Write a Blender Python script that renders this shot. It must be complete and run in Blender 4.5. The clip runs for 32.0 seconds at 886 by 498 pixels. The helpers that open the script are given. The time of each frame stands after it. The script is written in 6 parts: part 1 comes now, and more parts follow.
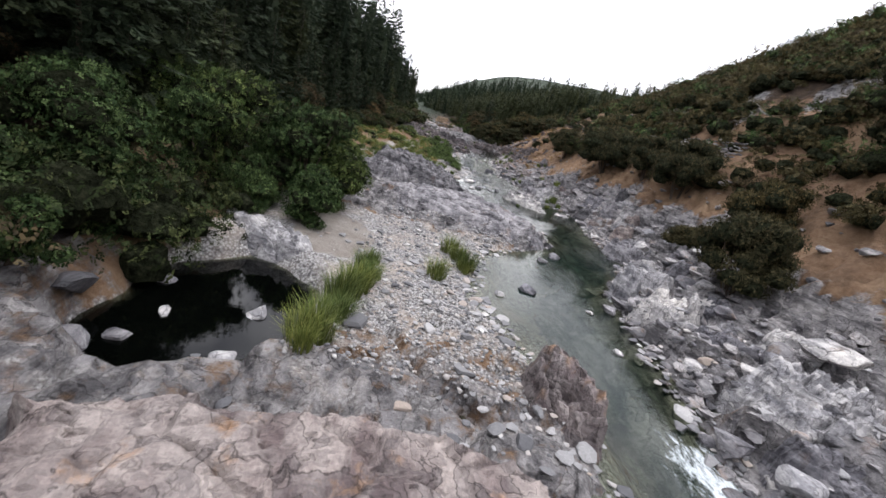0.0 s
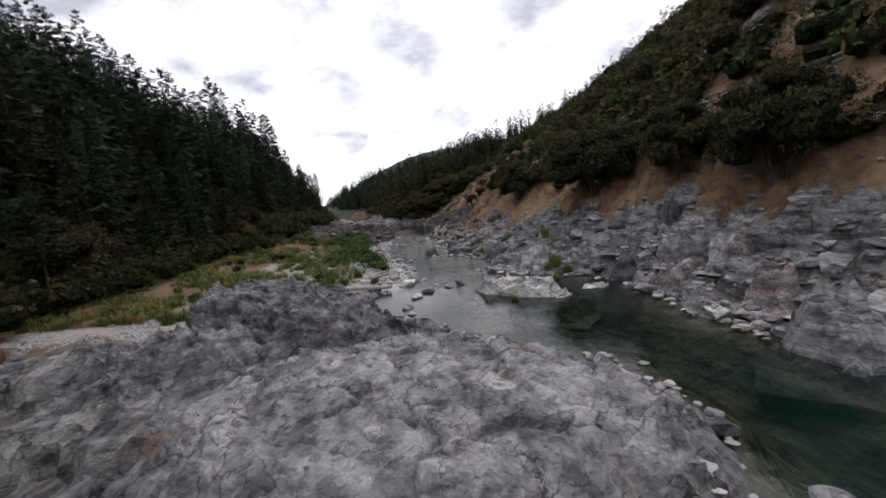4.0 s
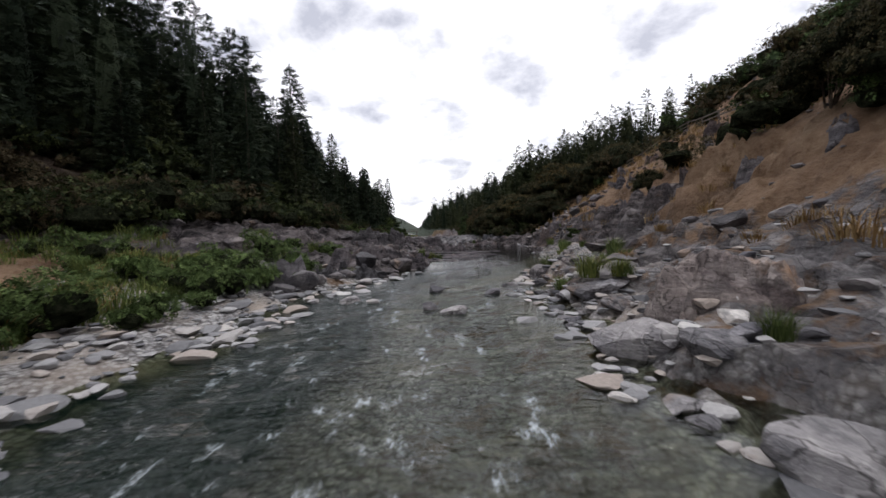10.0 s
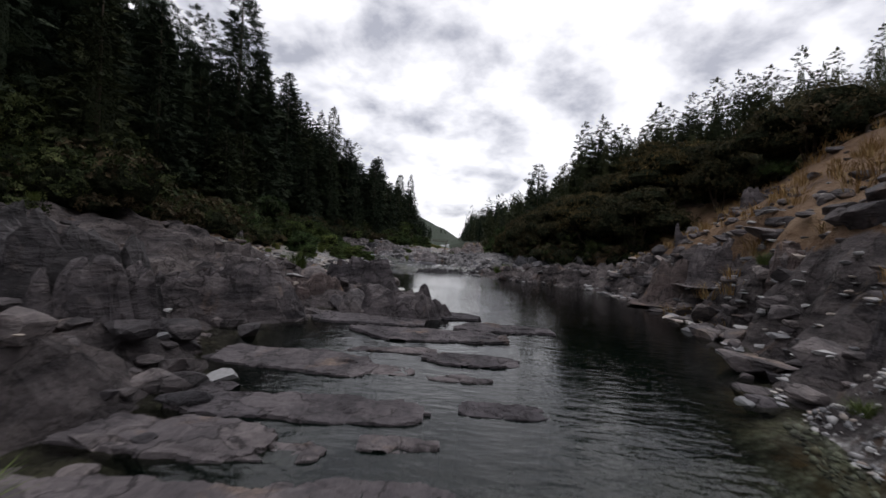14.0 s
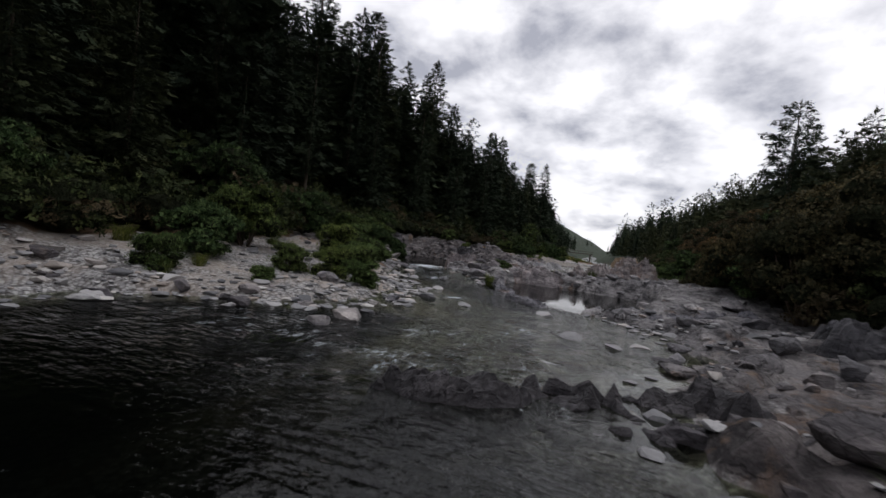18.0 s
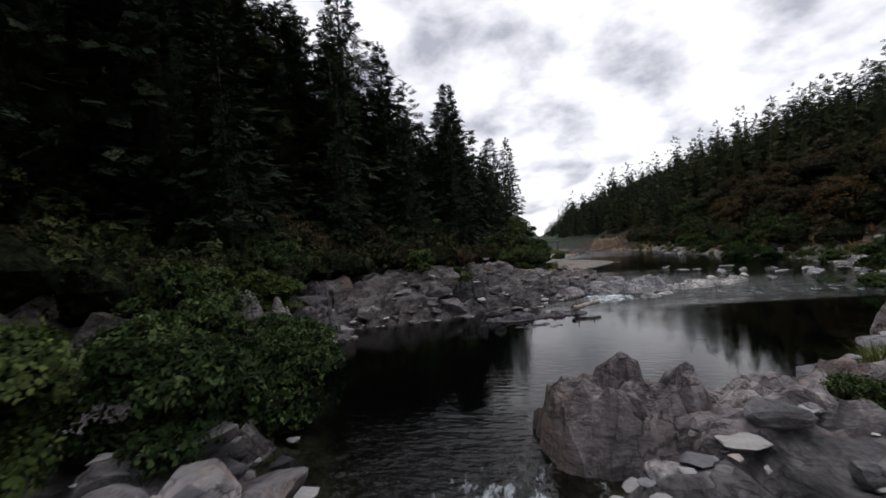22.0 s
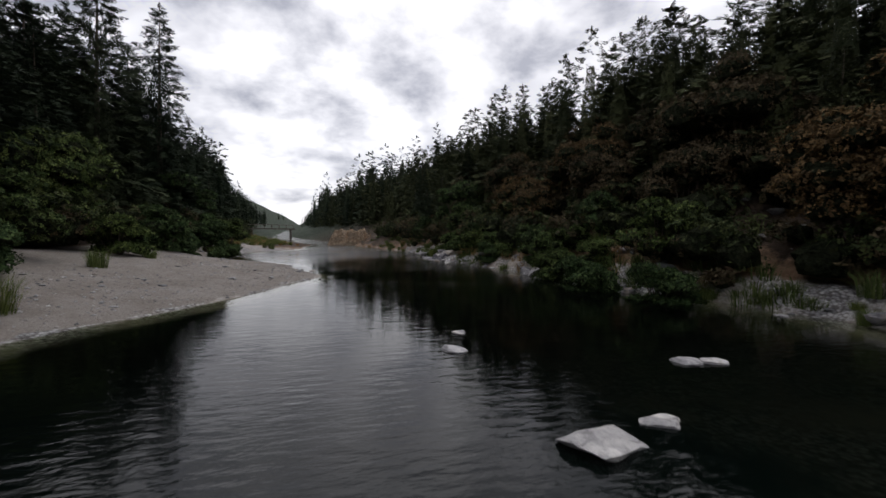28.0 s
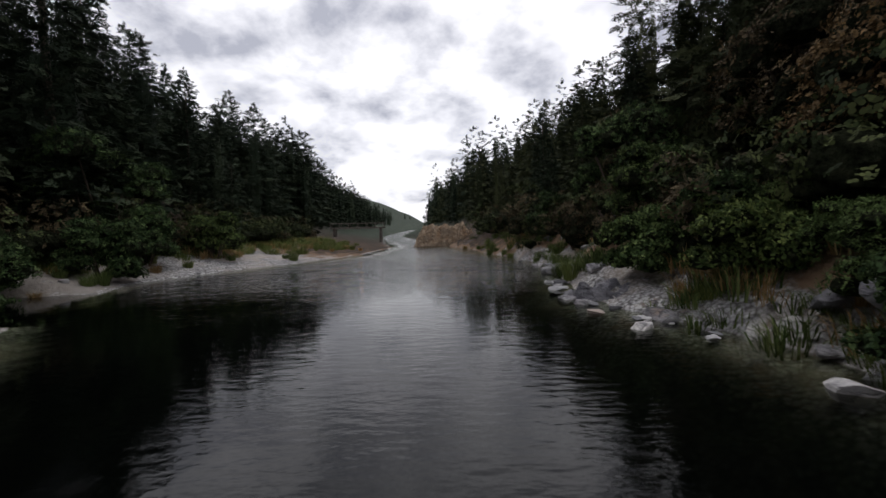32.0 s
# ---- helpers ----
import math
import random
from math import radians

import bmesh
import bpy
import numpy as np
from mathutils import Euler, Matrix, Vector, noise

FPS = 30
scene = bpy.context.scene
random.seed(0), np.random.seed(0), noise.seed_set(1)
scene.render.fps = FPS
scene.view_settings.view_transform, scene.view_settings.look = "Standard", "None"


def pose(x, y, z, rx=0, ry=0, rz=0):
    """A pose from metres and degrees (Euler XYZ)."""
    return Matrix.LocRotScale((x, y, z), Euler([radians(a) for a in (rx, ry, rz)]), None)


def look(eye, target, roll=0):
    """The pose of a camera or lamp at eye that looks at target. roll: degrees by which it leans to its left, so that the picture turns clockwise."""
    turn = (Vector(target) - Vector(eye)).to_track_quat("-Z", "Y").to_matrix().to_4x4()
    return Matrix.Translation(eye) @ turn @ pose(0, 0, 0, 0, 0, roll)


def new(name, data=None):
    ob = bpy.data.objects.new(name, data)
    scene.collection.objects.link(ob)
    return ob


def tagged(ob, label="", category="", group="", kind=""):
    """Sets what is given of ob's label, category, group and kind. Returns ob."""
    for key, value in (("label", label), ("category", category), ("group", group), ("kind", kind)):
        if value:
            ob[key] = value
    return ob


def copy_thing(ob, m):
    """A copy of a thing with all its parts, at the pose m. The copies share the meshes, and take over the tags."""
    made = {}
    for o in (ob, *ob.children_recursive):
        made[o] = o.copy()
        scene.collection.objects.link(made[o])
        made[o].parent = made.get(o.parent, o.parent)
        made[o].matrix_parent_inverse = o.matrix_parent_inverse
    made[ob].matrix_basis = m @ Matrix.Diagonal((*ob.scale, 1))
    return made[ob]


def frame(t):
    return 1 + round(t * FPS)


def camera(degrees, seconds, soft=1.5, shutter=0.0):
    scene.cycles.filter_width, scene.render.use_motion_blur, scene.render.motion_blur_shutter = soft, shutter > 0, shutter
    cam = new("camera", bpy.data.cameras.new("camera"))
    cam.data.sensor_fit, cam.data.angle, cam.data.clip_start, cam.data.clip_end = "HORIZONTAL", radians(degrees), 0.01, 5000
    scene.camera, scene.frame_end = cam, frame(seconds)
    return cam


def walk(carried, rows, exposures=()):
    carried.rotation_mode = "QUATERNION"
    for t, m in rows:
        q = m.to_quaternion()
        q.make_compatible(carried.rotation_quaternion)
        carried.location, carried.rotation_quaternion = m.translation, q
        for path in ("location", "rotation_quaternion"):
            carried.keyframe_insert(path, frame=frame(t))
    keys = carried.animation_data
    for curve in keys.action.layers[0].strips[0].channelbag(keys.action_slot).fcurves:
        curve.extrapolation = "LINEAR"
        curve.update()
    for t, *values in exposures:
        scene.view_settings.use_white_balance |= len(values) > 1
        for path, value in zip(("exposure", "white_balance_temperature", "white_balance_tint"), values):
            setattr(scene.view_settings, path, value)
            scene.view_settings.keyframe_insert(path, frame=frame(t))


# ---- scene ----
cam = camera(93.1, 32.0, shutter=0.14)
PATH = [
    (0, (0.00, 0.15, 8.39), (1.297, 9.595, 5.378), 15.3),
    (0.5, (-0.09, 2.13, 8.19), (1.307, 11.668, 5.533), 11.6),
    (1, (-0.32, 4.80, 7.72), (1.349, 14.402, 5.454), 7.0),
    (1.5, (-0.36, 8.19, 7.16), (1.592, 17.860, 5.522), 2.4),
    (2, (-0.19, 11.87, 6.82), (2.029, 21.538, 5.564), -0.9),
    (2.5, (0.45, 15.90, 6.61), (2.902, 25.540, 5.539), -3.7),
    (4.5, (6.38, 31.17, 6.10), (8.676, 40.839, 4.993), -5.3),
    (5, (8.20, 35.36, 5.54), (10.126, 45.090, 4.286), -1.3),
    (5.5, (9.83, 39.64, 4.90), (11.168, 49.461, 3.595), 2.1),
    (6, (11.14, 44.04, 4.64), (12.123, 53.910, 3.330), 3.9),
    (6.5, (12.23, 48.48, 4.35), (12.954, 58.369, 3.053), 4.6),
    (7, (12.98, 53.05, 3.94), (13.418, 62.957, 2.641), 4.7),
    (7.5, (13.46, 57.56, 3.61), (13.706, 67.478, 2.372), 4.4),
    (8, (13.82, 62.22, 3.33), (13.910, 72.155, 2.177), 3.8),
    (8.5, (14.15, 66.77, 3.08), (14.182, 76.726, 2.116), 2.4),
    (9, (14.38, 71.18, 2.73), (14.426, 81.152, 1.994), 0.7),
    (9.5, (14.71, 75.62, 2.51), (14.803, 85.601, 1.989), -0.5),
    (10, (15.22, 79.96, 2.51), (15.364, 89.954, 2.172), -1.5),
    (10.5, (15.61, 84.31, 2.47), (15.789, 94.309, 2.320), -2.3),
    (11, (16.24, 88.65, 2.49), (16.453, 98.648, 2.485), -2.5),
    (11.5, (16.80, 92.80, 2.69), (17.028, 102.794, 2.738), -2.6),
    (12, (17.40, 96.91, 2.78), (17.597, 106.904, 2.859), -2.5),
    (12.5, (17.99, 101.02, 2.87), (18.142, 111.014, 2.929), -1.9),
    (13, (18.57, 105.01, 2.99), (18.572, 115.011, 2.994), 0.0),
    (13.5, (19.18, 108.97, 3.01), (18.827, 118.964, 2.951), 1.8),
    (14, (19.66, 113.09, 3.07), (18.848, 123.054, 2.984), 3.4),
    (14.5, (19.93, 117.18, 2.95), (18.639, 127.097, 2.876), 4.8),
    (16.5, (19.89, 133.41, 3.22), (17.786, 143.190, 3.036), 1.9),
    (17, (19.59, 137.44, 3.16), (17.029, 147.103, 3.000), 3.2),
    (17.5, (18.99, 141.28, 3.21), (15.723, 150.735, 3.041), 5.1),
    (18, (18.19, 144.97, 3.25), (14.146, 154.118, 3.058), 7.0),
    (18.5, (17.10, 148.48, 3.29), (12.603, 157.417, 3.132), 7.6),
    (19, (15.67, 151.93, 3.43), (10.950, 160.742, 3.365), 7.3),
    (19.5, (14.03, 155.32, 3.44), (9.111, 164.023, 3.535), 4.9),
    (20, (12.28, 158.69, 3.79), (7.237, 167.330, 3.931), 3.5),
    (20.5, (10.20, 162.00, 4.02), (5.136, 170.620, 4.173), 2.2),
    (21, (8.01, 165.28, 4.24), (3.043, 173.953, 4.396), -0.6),
    (21.5, (5.82, 168.56, 4.57), (1.539, 177.593, 4.713), -2.3),
    (22, (3.74, 171.86, 4.79), (1.101, 181.505, 4.850), -4.5),
    (22.5, (2.14, 175.04, 5.04), (1.769, 185.031, 4.899), -6.2),
    (23, (1.03, 178.09, 5.08), (3.104, 187.865, 4.630), -8.2),
    (23.5, (0.39, 181.13, 4.92), (3.805, 190.508, 4.335), -7.6),
    (24, (0.31, 184.17, 4.88), (4.123, 193.400, 4.334), -6.7),
    (24.5, (0.57, 187.18, 4.86), (4.575, 196.329, 4.338), -5.7),
    (26.5, (5.08, 199.14, 4.03), (9.199, 208.245, 3.619), -5.8),
    (27, (7.09, 202.52, 3.85), (11.004, 211.713, 3.461), -4.6),
    (27.5, (9.07, 206.01, 3.89), (12.505, 215.392, 3.530), -2.5),
    (28, (11.05, 209.50, 3.93), (13.864, 219.086, 3.611), 0.9),
    (28.5, (12.92, 212.96, 3.73), (15.245, 222.684, 3.488), 3.4),
    (29, (14.55, 216.49, 3.76), (16.444, 226.307, 3.598), 6.0),
    (29.5, (15.62, 219.90, 3.98), (17.023, 229.804, 3.804), 7.5),
    (30, (16.36, 223.35, 3.97), (17.172, 233.318, 3.737), 7.5),
    (30.5, (16.78, 226.63, 4.06), (17.152, 236.615, 3.742), 6.4),
    (31, (17.11, 229.87, 3.93), (17.212, 239.866, 3.527), 3.8),
    (31.5, (17.35, 232.99, 3.90), (17.331, 242.981, 3.463), 0.8),
    (32, (17.59, 236.11, 3.88), (17.522, 246.099, 3.454), -1.5),
]
walk(cam, [(t, look(eye, target, roll)) for t, eye, target, roll in PATH],
     exposures=[(0, 0.92), (1, 0.66), (2, 0.16), (5, 0.02), (6, 0.1), (9, 0.08), (11, 0.0), (13, -0.25), (17, -0.38), (18, -0.45), (20, -0.4), (23, -0.26), (27, -0.36), (31, -0.26), (32, -0.28)])

# ---- sky and sun ----
world = bpy.data.worlds.new("overcast_sky")
scene.world = world
world.use_nodes = True
wt = world.node_tree
wt.nodes.clear()
w_out = wt.nodes.new("ShaderNodeOutputWorld")
w_bg = wt.nodes.new("ShaderNodeBackground")
w_sky = wt.nodes.new("ShaderNodeTexSky")
w_sky.sky_type = "NISHITA"
w_sky.sun_disc = False
w_sky.sun_elevation = radians(48)
w_sky.sun_rotation = radians(25)
w_co = wt.nodes.new("ShaderNodeTexCoord")
# clouds lie in one flat layer, so they crowd together towards the horizon
w_sep = wt.nodes.new("ShaderNodeSeparateXYZ")
wt.links.new(w_co.outputs["Generated"], w_sep.inputs[0])
w_up = wt.nodes.new("ShaderNodeMath")
w_up.operation = "ADD"
w_up.inputs[1].default_value = 0.42
w_abs = wt.nodes.new("ShaderNodeMath")
w_abs.operation = "ABSOLUTE"
wt.links.new(w_sep.outputs[2], w_abs.inputs[0])
wt.links.new(w_abs.outputs[0], w_up.inputs[0])
w_map = wt.nodes.new("ShaderNodeVectorMath")
w_map.operation = "DIVIDE"
wt.links.new(w_co.outputs["Generated"], w_map.inputs[0])
wt.links.new(w_up.outputs[0], w_map.inputs[1])
w_n1 = wt.nodes.new("ShaderNodeTexNoise")
w_n1.inputs["Scale"].default_value = 4.6
w_n1.inputs["Detail"].default_value = 6.0
w_n1.inputs["Roughness"].default_value = 0.55
w_n1.inputs["Distortion"].default_value = 0.1
w_ramp = wt.nodes.new("ShaderNodeValToRGB")
w_ramp.color_ramp.elements[0].position = 0.35
w_ramp.color_ramp.elements[0].color = (0.50, 0.51, 0.59, 1)
w_ramp.color_ramp.elements[1].position = 0.61
w_ramp.color_ramp.elements[1].color = (1.25, 1.24, 1.3, 1)
w_mul = wt.nodes.new("ShaderNodeMix")
w_mul.data_type = "RGBA"
w_mul.inputs[0].default_value = 0.93
w_gain = wt.nodes.new("ShaderNodeMix")
w_gain.data_type = "RGBA"
w_gain.blend_type = "MULTIPLY"
w_gain.inputs[0].default_value = 1.0
w_gain.inputs[7].default_value = (0.1, 0.1, 0.1, 1)
wt.links.new(w_sky.outputs[0], w_gain.inputs[6])
wt.links.new(w_map.outputs[0], w_n1.inputs["Vector"])
# the layer is thinner and brighter low down
w_low = wt.nodes.new("ShaderNodeMapRange")
w_low.inputs[1].default_value, w_low.inputs[2].default_value = 0.0, 0.45
w_low.inputs[3].default_value, w_low.inputs[4].default_value = 0.1, 0.0
wt.links.new(w_abs.outputs[0], w_low.inputs[0])
w_sum = wt.nodes.new("ShaderNodeMath")
wt.links.new(w_n1.outputs[0], w_sum.inputs[0])
wt.links.new(w_low.outputs[0], w_sum.inputs[1])
wt.links.new(w_sum.outputs[0], w_ramp.inputs[0])
wt.links.new(w_gain.outputs[2], w_mul.inputs[6])
wt.links.new(w_ramp.outputs[0], w_mul.inputs[7])
wt.links.new(w_mul.outputs[2], w_bg.inputs[0])
w_bg.inputs[1].default_value = 1.2
wt.links.new(w_bg.outputs[0], w_out.inputs[0])

sun = new("sun", bpy.data.lights.new("sun", "SUN"))
sun.data.energy = 0.9
sun.data.angle = radians(25)
sun.data.color = (1.0, 0.98, 0.955)
sun.matrix_world = look((52, 112, 190), (20, 80, 0))


# ---- materials ----
class Nodes:
    """A small shorthand for building a node material."""

    def __init__(self, name):
        self.mat = bpy.data.materials.new(name)
        self.mat.use_nodes = True
        self.t = self.mat.node_tree
        self.bsdf = self.t.nodes["Principled BSDF"]
        self.out = self.t.nodes["Material Output"]
        self.obj = self.add("ShaderNodeTexCoord").outputs["Object"]
        self.geo = self.add("ShaderNodeNewGeometry")

    def add(self, kind, **values):
        n = self.t.nodes.new(kind)
        for k, v in values.items():
            n.inputs[k].default_value = v
        return n

    def link(self, a, b):
        self.t.links.new(a, b)

    def noise(self, scale, detail=6.0, rough=0.6, vec=None, stretch=None):
        n = self.add("ShaderNodeTexNoise", Scale=scale, Detail=detail, Roughness=rough)
        v = vec or self.geo.outputs["Position"]
        if stretch:
            m = self.add("ShaderNodeMapping")
            m.inputs["Scale"].default_value = stretch[:3]
            if len(stretch) > 3:
                m.inputs["Rotation"].default_value = stretch[3:]
            self.link(v, m.inputs[0])
            v = m.outputs[0]
        self.link(v, n.inputs["Vector"])
        return n.outputs[0]

    def cells(self, scale, feature="F1", vec=None, out=0, stretch=None):
        n = self.add("ShaderNodeTexVoronoi", Scale=scale)
        n.feature = feature
        v = vec or self.geo.outputs["Position"]
        if stretch:
            m = self.add("ShaderNodeMapping")
            m.inputs["Scale"].default_value = stretch[:3]
            if len(stretch) > 3:
                m.inputs["Rotation"].default_value = stretch[3:]
            self.link(v, m.inputs[0])
            v = m.outputs[0]
        self.link(v, n.inputs["Vector"])
        return n.outputs[out]

    def ramp(self, fac, *stops):
        r = self.add("ShaderNodeValToRGB")
        e = r.color_ramp.elements
        while len(e) < len(stops):
            e.new(0.5)
        for el, (p, c) in zip(e, stops):
            el.position = p
            el.color = (*c, 1) if len(c) == 3 else c
        self.link(fac, r.inputs[0])
        return r.outputs[0]

    def grey(self, fac, a, b):
        """Spread a value from a..b to 0..1."""
        m = self.add("ShaderNodeMapRange")
        m.inputs[1].default_value, m.inputs[2].default_value = a, b
        self.link(fac, m.inputs[0])
        return m.outputs[0]

    def mix(self, fac, a, b, mode="MIX"):
        m = self.add("ShaderNodeMix")
        m.data_type, m.blend_type = "RGBA", mode
        for s, v in ((m.inputs[0], fac), (m.inputs[6], a), (m.inputs[7], b)):
            if isinstance(v, (int, float)):
                s.default_value = v
            elif isinstance(v, tuple):
                s.default_value = (*v, 1)
            else:
                self.link(v, s)
        return m.outputs[2]

    def maths(self, op, a, b):
        m = self.add("ShaderNodeMath")
        m.operation = op
        for s, v in zip(m.inputs, (a, b)):
            if isinstance(v, (int, float)):
                s.default_value = v
            else:
                self.link(v, s)
        return m.outputs[0]

    def bump(self, height, strength, distance=0.1, under=None):
        b = self.add("ShaderNodeBump", Strength=strength, Distance=distance)
        self.link(height, b.inputs["Height"])
        if under is not None:
            self.link(under, b.inputs["Normal"])
        return b.outputs[0]

    def finish(self, colour, rough=0.8, normal=None, spec=0.3):
        if isinstance(colour, tuple):
            self.bsdf.inputs["Base Color"].default_value = (*colour, 1)
        else:
            self.link(colour, self.bsdf.inputs["Base Color"])
        if isinstance(rough, (int, float)):
            self.bsdf.inputs["Roughness"].default_value = rough
        else:
            self.link(rough, self.bsdf.inputs["Roughness"])
        self.bsdf.inputs["Specular IOR Level"].default_value = spec
        if normal is not None:
            self.link(normal, self.bsdf.inputs["Normal"])
        return self.mat


TILT = (1.0, 0.35, 2.2, 0.5, 0.35, 0.5)


def rock_look(n, dark, light, warm, warm_from=0.58, chunk=1.1):
    """Colour and relief of foliated river rock: bands, blotches, iron stains, cracks."""
    blot = n.noise(0.45, 7, 0.62)
    band = n.noise(1.1, 6, 0.6, stretch=TILT)
    sep = n.add("ShaderNodeSeparateXYZ")
    n.link(n.geo.outputs["Position"], sep.inputs[0])
    upstream = n.maths("MULTIPLY", n.grey(sep.outputs[1], 84.0, 106.0), n.grey(sep.outputs[1], 166.0, 150.0))
    ledges_west = n.maths("MULTIPLY", n.maths("MULTIPLY", n.grey(sep.outputs[1], 172.0, 180.0), n.grey(sep.outputs[1], 214.0, 206.0)), n.grey(sep.outputs[0], 7.0, 3.0))
    upstream = n.maths("MAXIMUM", upstream, n.maths("MULTIPLY", ledges_west, 0.75))
    grain = n.noise(9.0, 5, 0.7)
    col = n.ramp(band, (0.38, dark), (0.58, light))
    col = n.mix(n.grey(blot, 0.42, 0.66), col, n.mix(0.5, col, light))
    # darker, browner country rock along the middle reach; the west ledges darkened part-way too
    col = n.mix(upstream, col, n.mix(1.0, col, (0.46, 0.415, 0.41), "MULTIPLY"))
    col = n.mix(n.grey(n.noise(0.8, 6, 0.65, stretch=(1, 1, 0.6)), warm_from, warm_from + 0.14), col, warm)
    col = n.mix(n.grey(grain, 0.3, 0.75), n.mix(1.0, col, (0.62, 0.62, 0.64), "MULTIPLY"), col)
    warp = n.add("ShaderNodeVectorMath")
    warp.operation = "MULTIPLY_ADD"
    wn = n.add("ShaderNodeTexNoise", Scale=0.9, Detail=5.0)
    n.link(n.geo.outputs["Position"], wn.inputs["Vector"])
    n.link(wn.outputs["Color"], warp.inputs[0])
    warp.inputs[1].default_value = (2.4, 2.4, 2.4)
    n.link(n.geo.outputs["Position"], warp.inputs[2])
    crack = n.cells(chunk, "DISTANCE_TO_EDGE", vec=warp.outputs[0], stretch=(1.0, 0.42, 1.6, 0.3, 0.2, 0.6))
    broken = n.grey(n.noise(0.6, 3), 0.35, 0.55)
    facet = n.add("ShaderNodeSeparateColor")
    n.link(n.cells(chunk, "F1", out=1, vec=warp.outputs[0], stretch=(1.0, 0.42, 1.6, 0.3, 0.2, 0.6)), facet.inputs[0])
    chip = n.add("ShaderNodeSeparateColor")
    n.link(n.cells(4.2, "F1", out=1, vec=warp.outputs[0], stretch=(1.0, 0.5, 1.5, 0.3, 0.2, 0.6)), chip.inputs[0])
    col = n.mix(1.0, col, n.ramp(facet.outputs[0], (0.0, (0.72, 0.72, 0.74)), (1.0, (1.22, 1.21, 1.19))), "MULTIPLY")
    col = n.mix(1.0, col, n.ramp(chip.outputs[0], (0.0, (0.8, 0.8, 0.81)), (1.0, (1.15, 1.15, 1.14))), "MULTIPLY")
    col = n.mix(n.maths("MULTIPLY", broken, n.grey(crack, 0.045, 0.0)), col, n.mix(1.0, col, (0.3, 0.29, 0.29), "MULTIPLY"))
    b0 = n.bump(facet.outputs[1], 0.6, 0.22)
    b1 = n.bump(band, 0.7, 0.3, n.bump(chip.outputs[1], 0.6, 0.06, b0))
    b2 = n.bump(n.grey(crack, 0.0, 0.05), 0.35, 0.06, b1)
    b3 = n.bump(n.noise(3.2, 8, 0.68, stretch=TILT), 0.8, 0.12, b2)
    b4 = n.bump(grain, 0.5, 0.02, b3)
    return col, b4


def rock_material(name, dark, light, warm, warm_from=0.58, rough=0.82, chunk=1.1):
    n = Nodes(name)
    col, nor = rock_look(n, dark, light, warm, warm_from, chunk)
    rnd = n.add("ShaderNodeObjectInfo").outputs["Random"]
    col = n.mix(1.0, col, n.ramp(rnd, (0.0, (0.72, 0.72, 0.75)), (1.0, (1.15, 1.12, 1.08))), "MULTIPLY")
    return n.finish(col, rough, nor)


M_ROCK = rock_material("grey_rock", (0.10, 0.098, 0.112), (0.345, 0.34, 0.36), (0.27, 0.20, 0.16), 0.6)
M_KNOB = rock_material("knobby_rock", (0.05, 0.05, 0.058), (0.30, 0.295, 0.31), (0.17, 0.13, 0.12), 0.6, 0.8, 2.6)
M_PALE = rock_material("pale_rock", (0.25, 0.25, 0.265), (0.68, 0.67, 0.66), (0.42, 0.34, 0.27), 0.62)
M_RUST = rock_material("rusty_rock", (0.16, 0.125, 0.125), (0.36, 0.32, 0.305), (0.38, 0.24, 0.15), 0.57)
M_DARK = rock_material("dark_rock", (0.045, 0.045, 0.052), (0.16, 0.16, 0.175), (0.13, 0.10, 0.09), 0.62, 0.6)


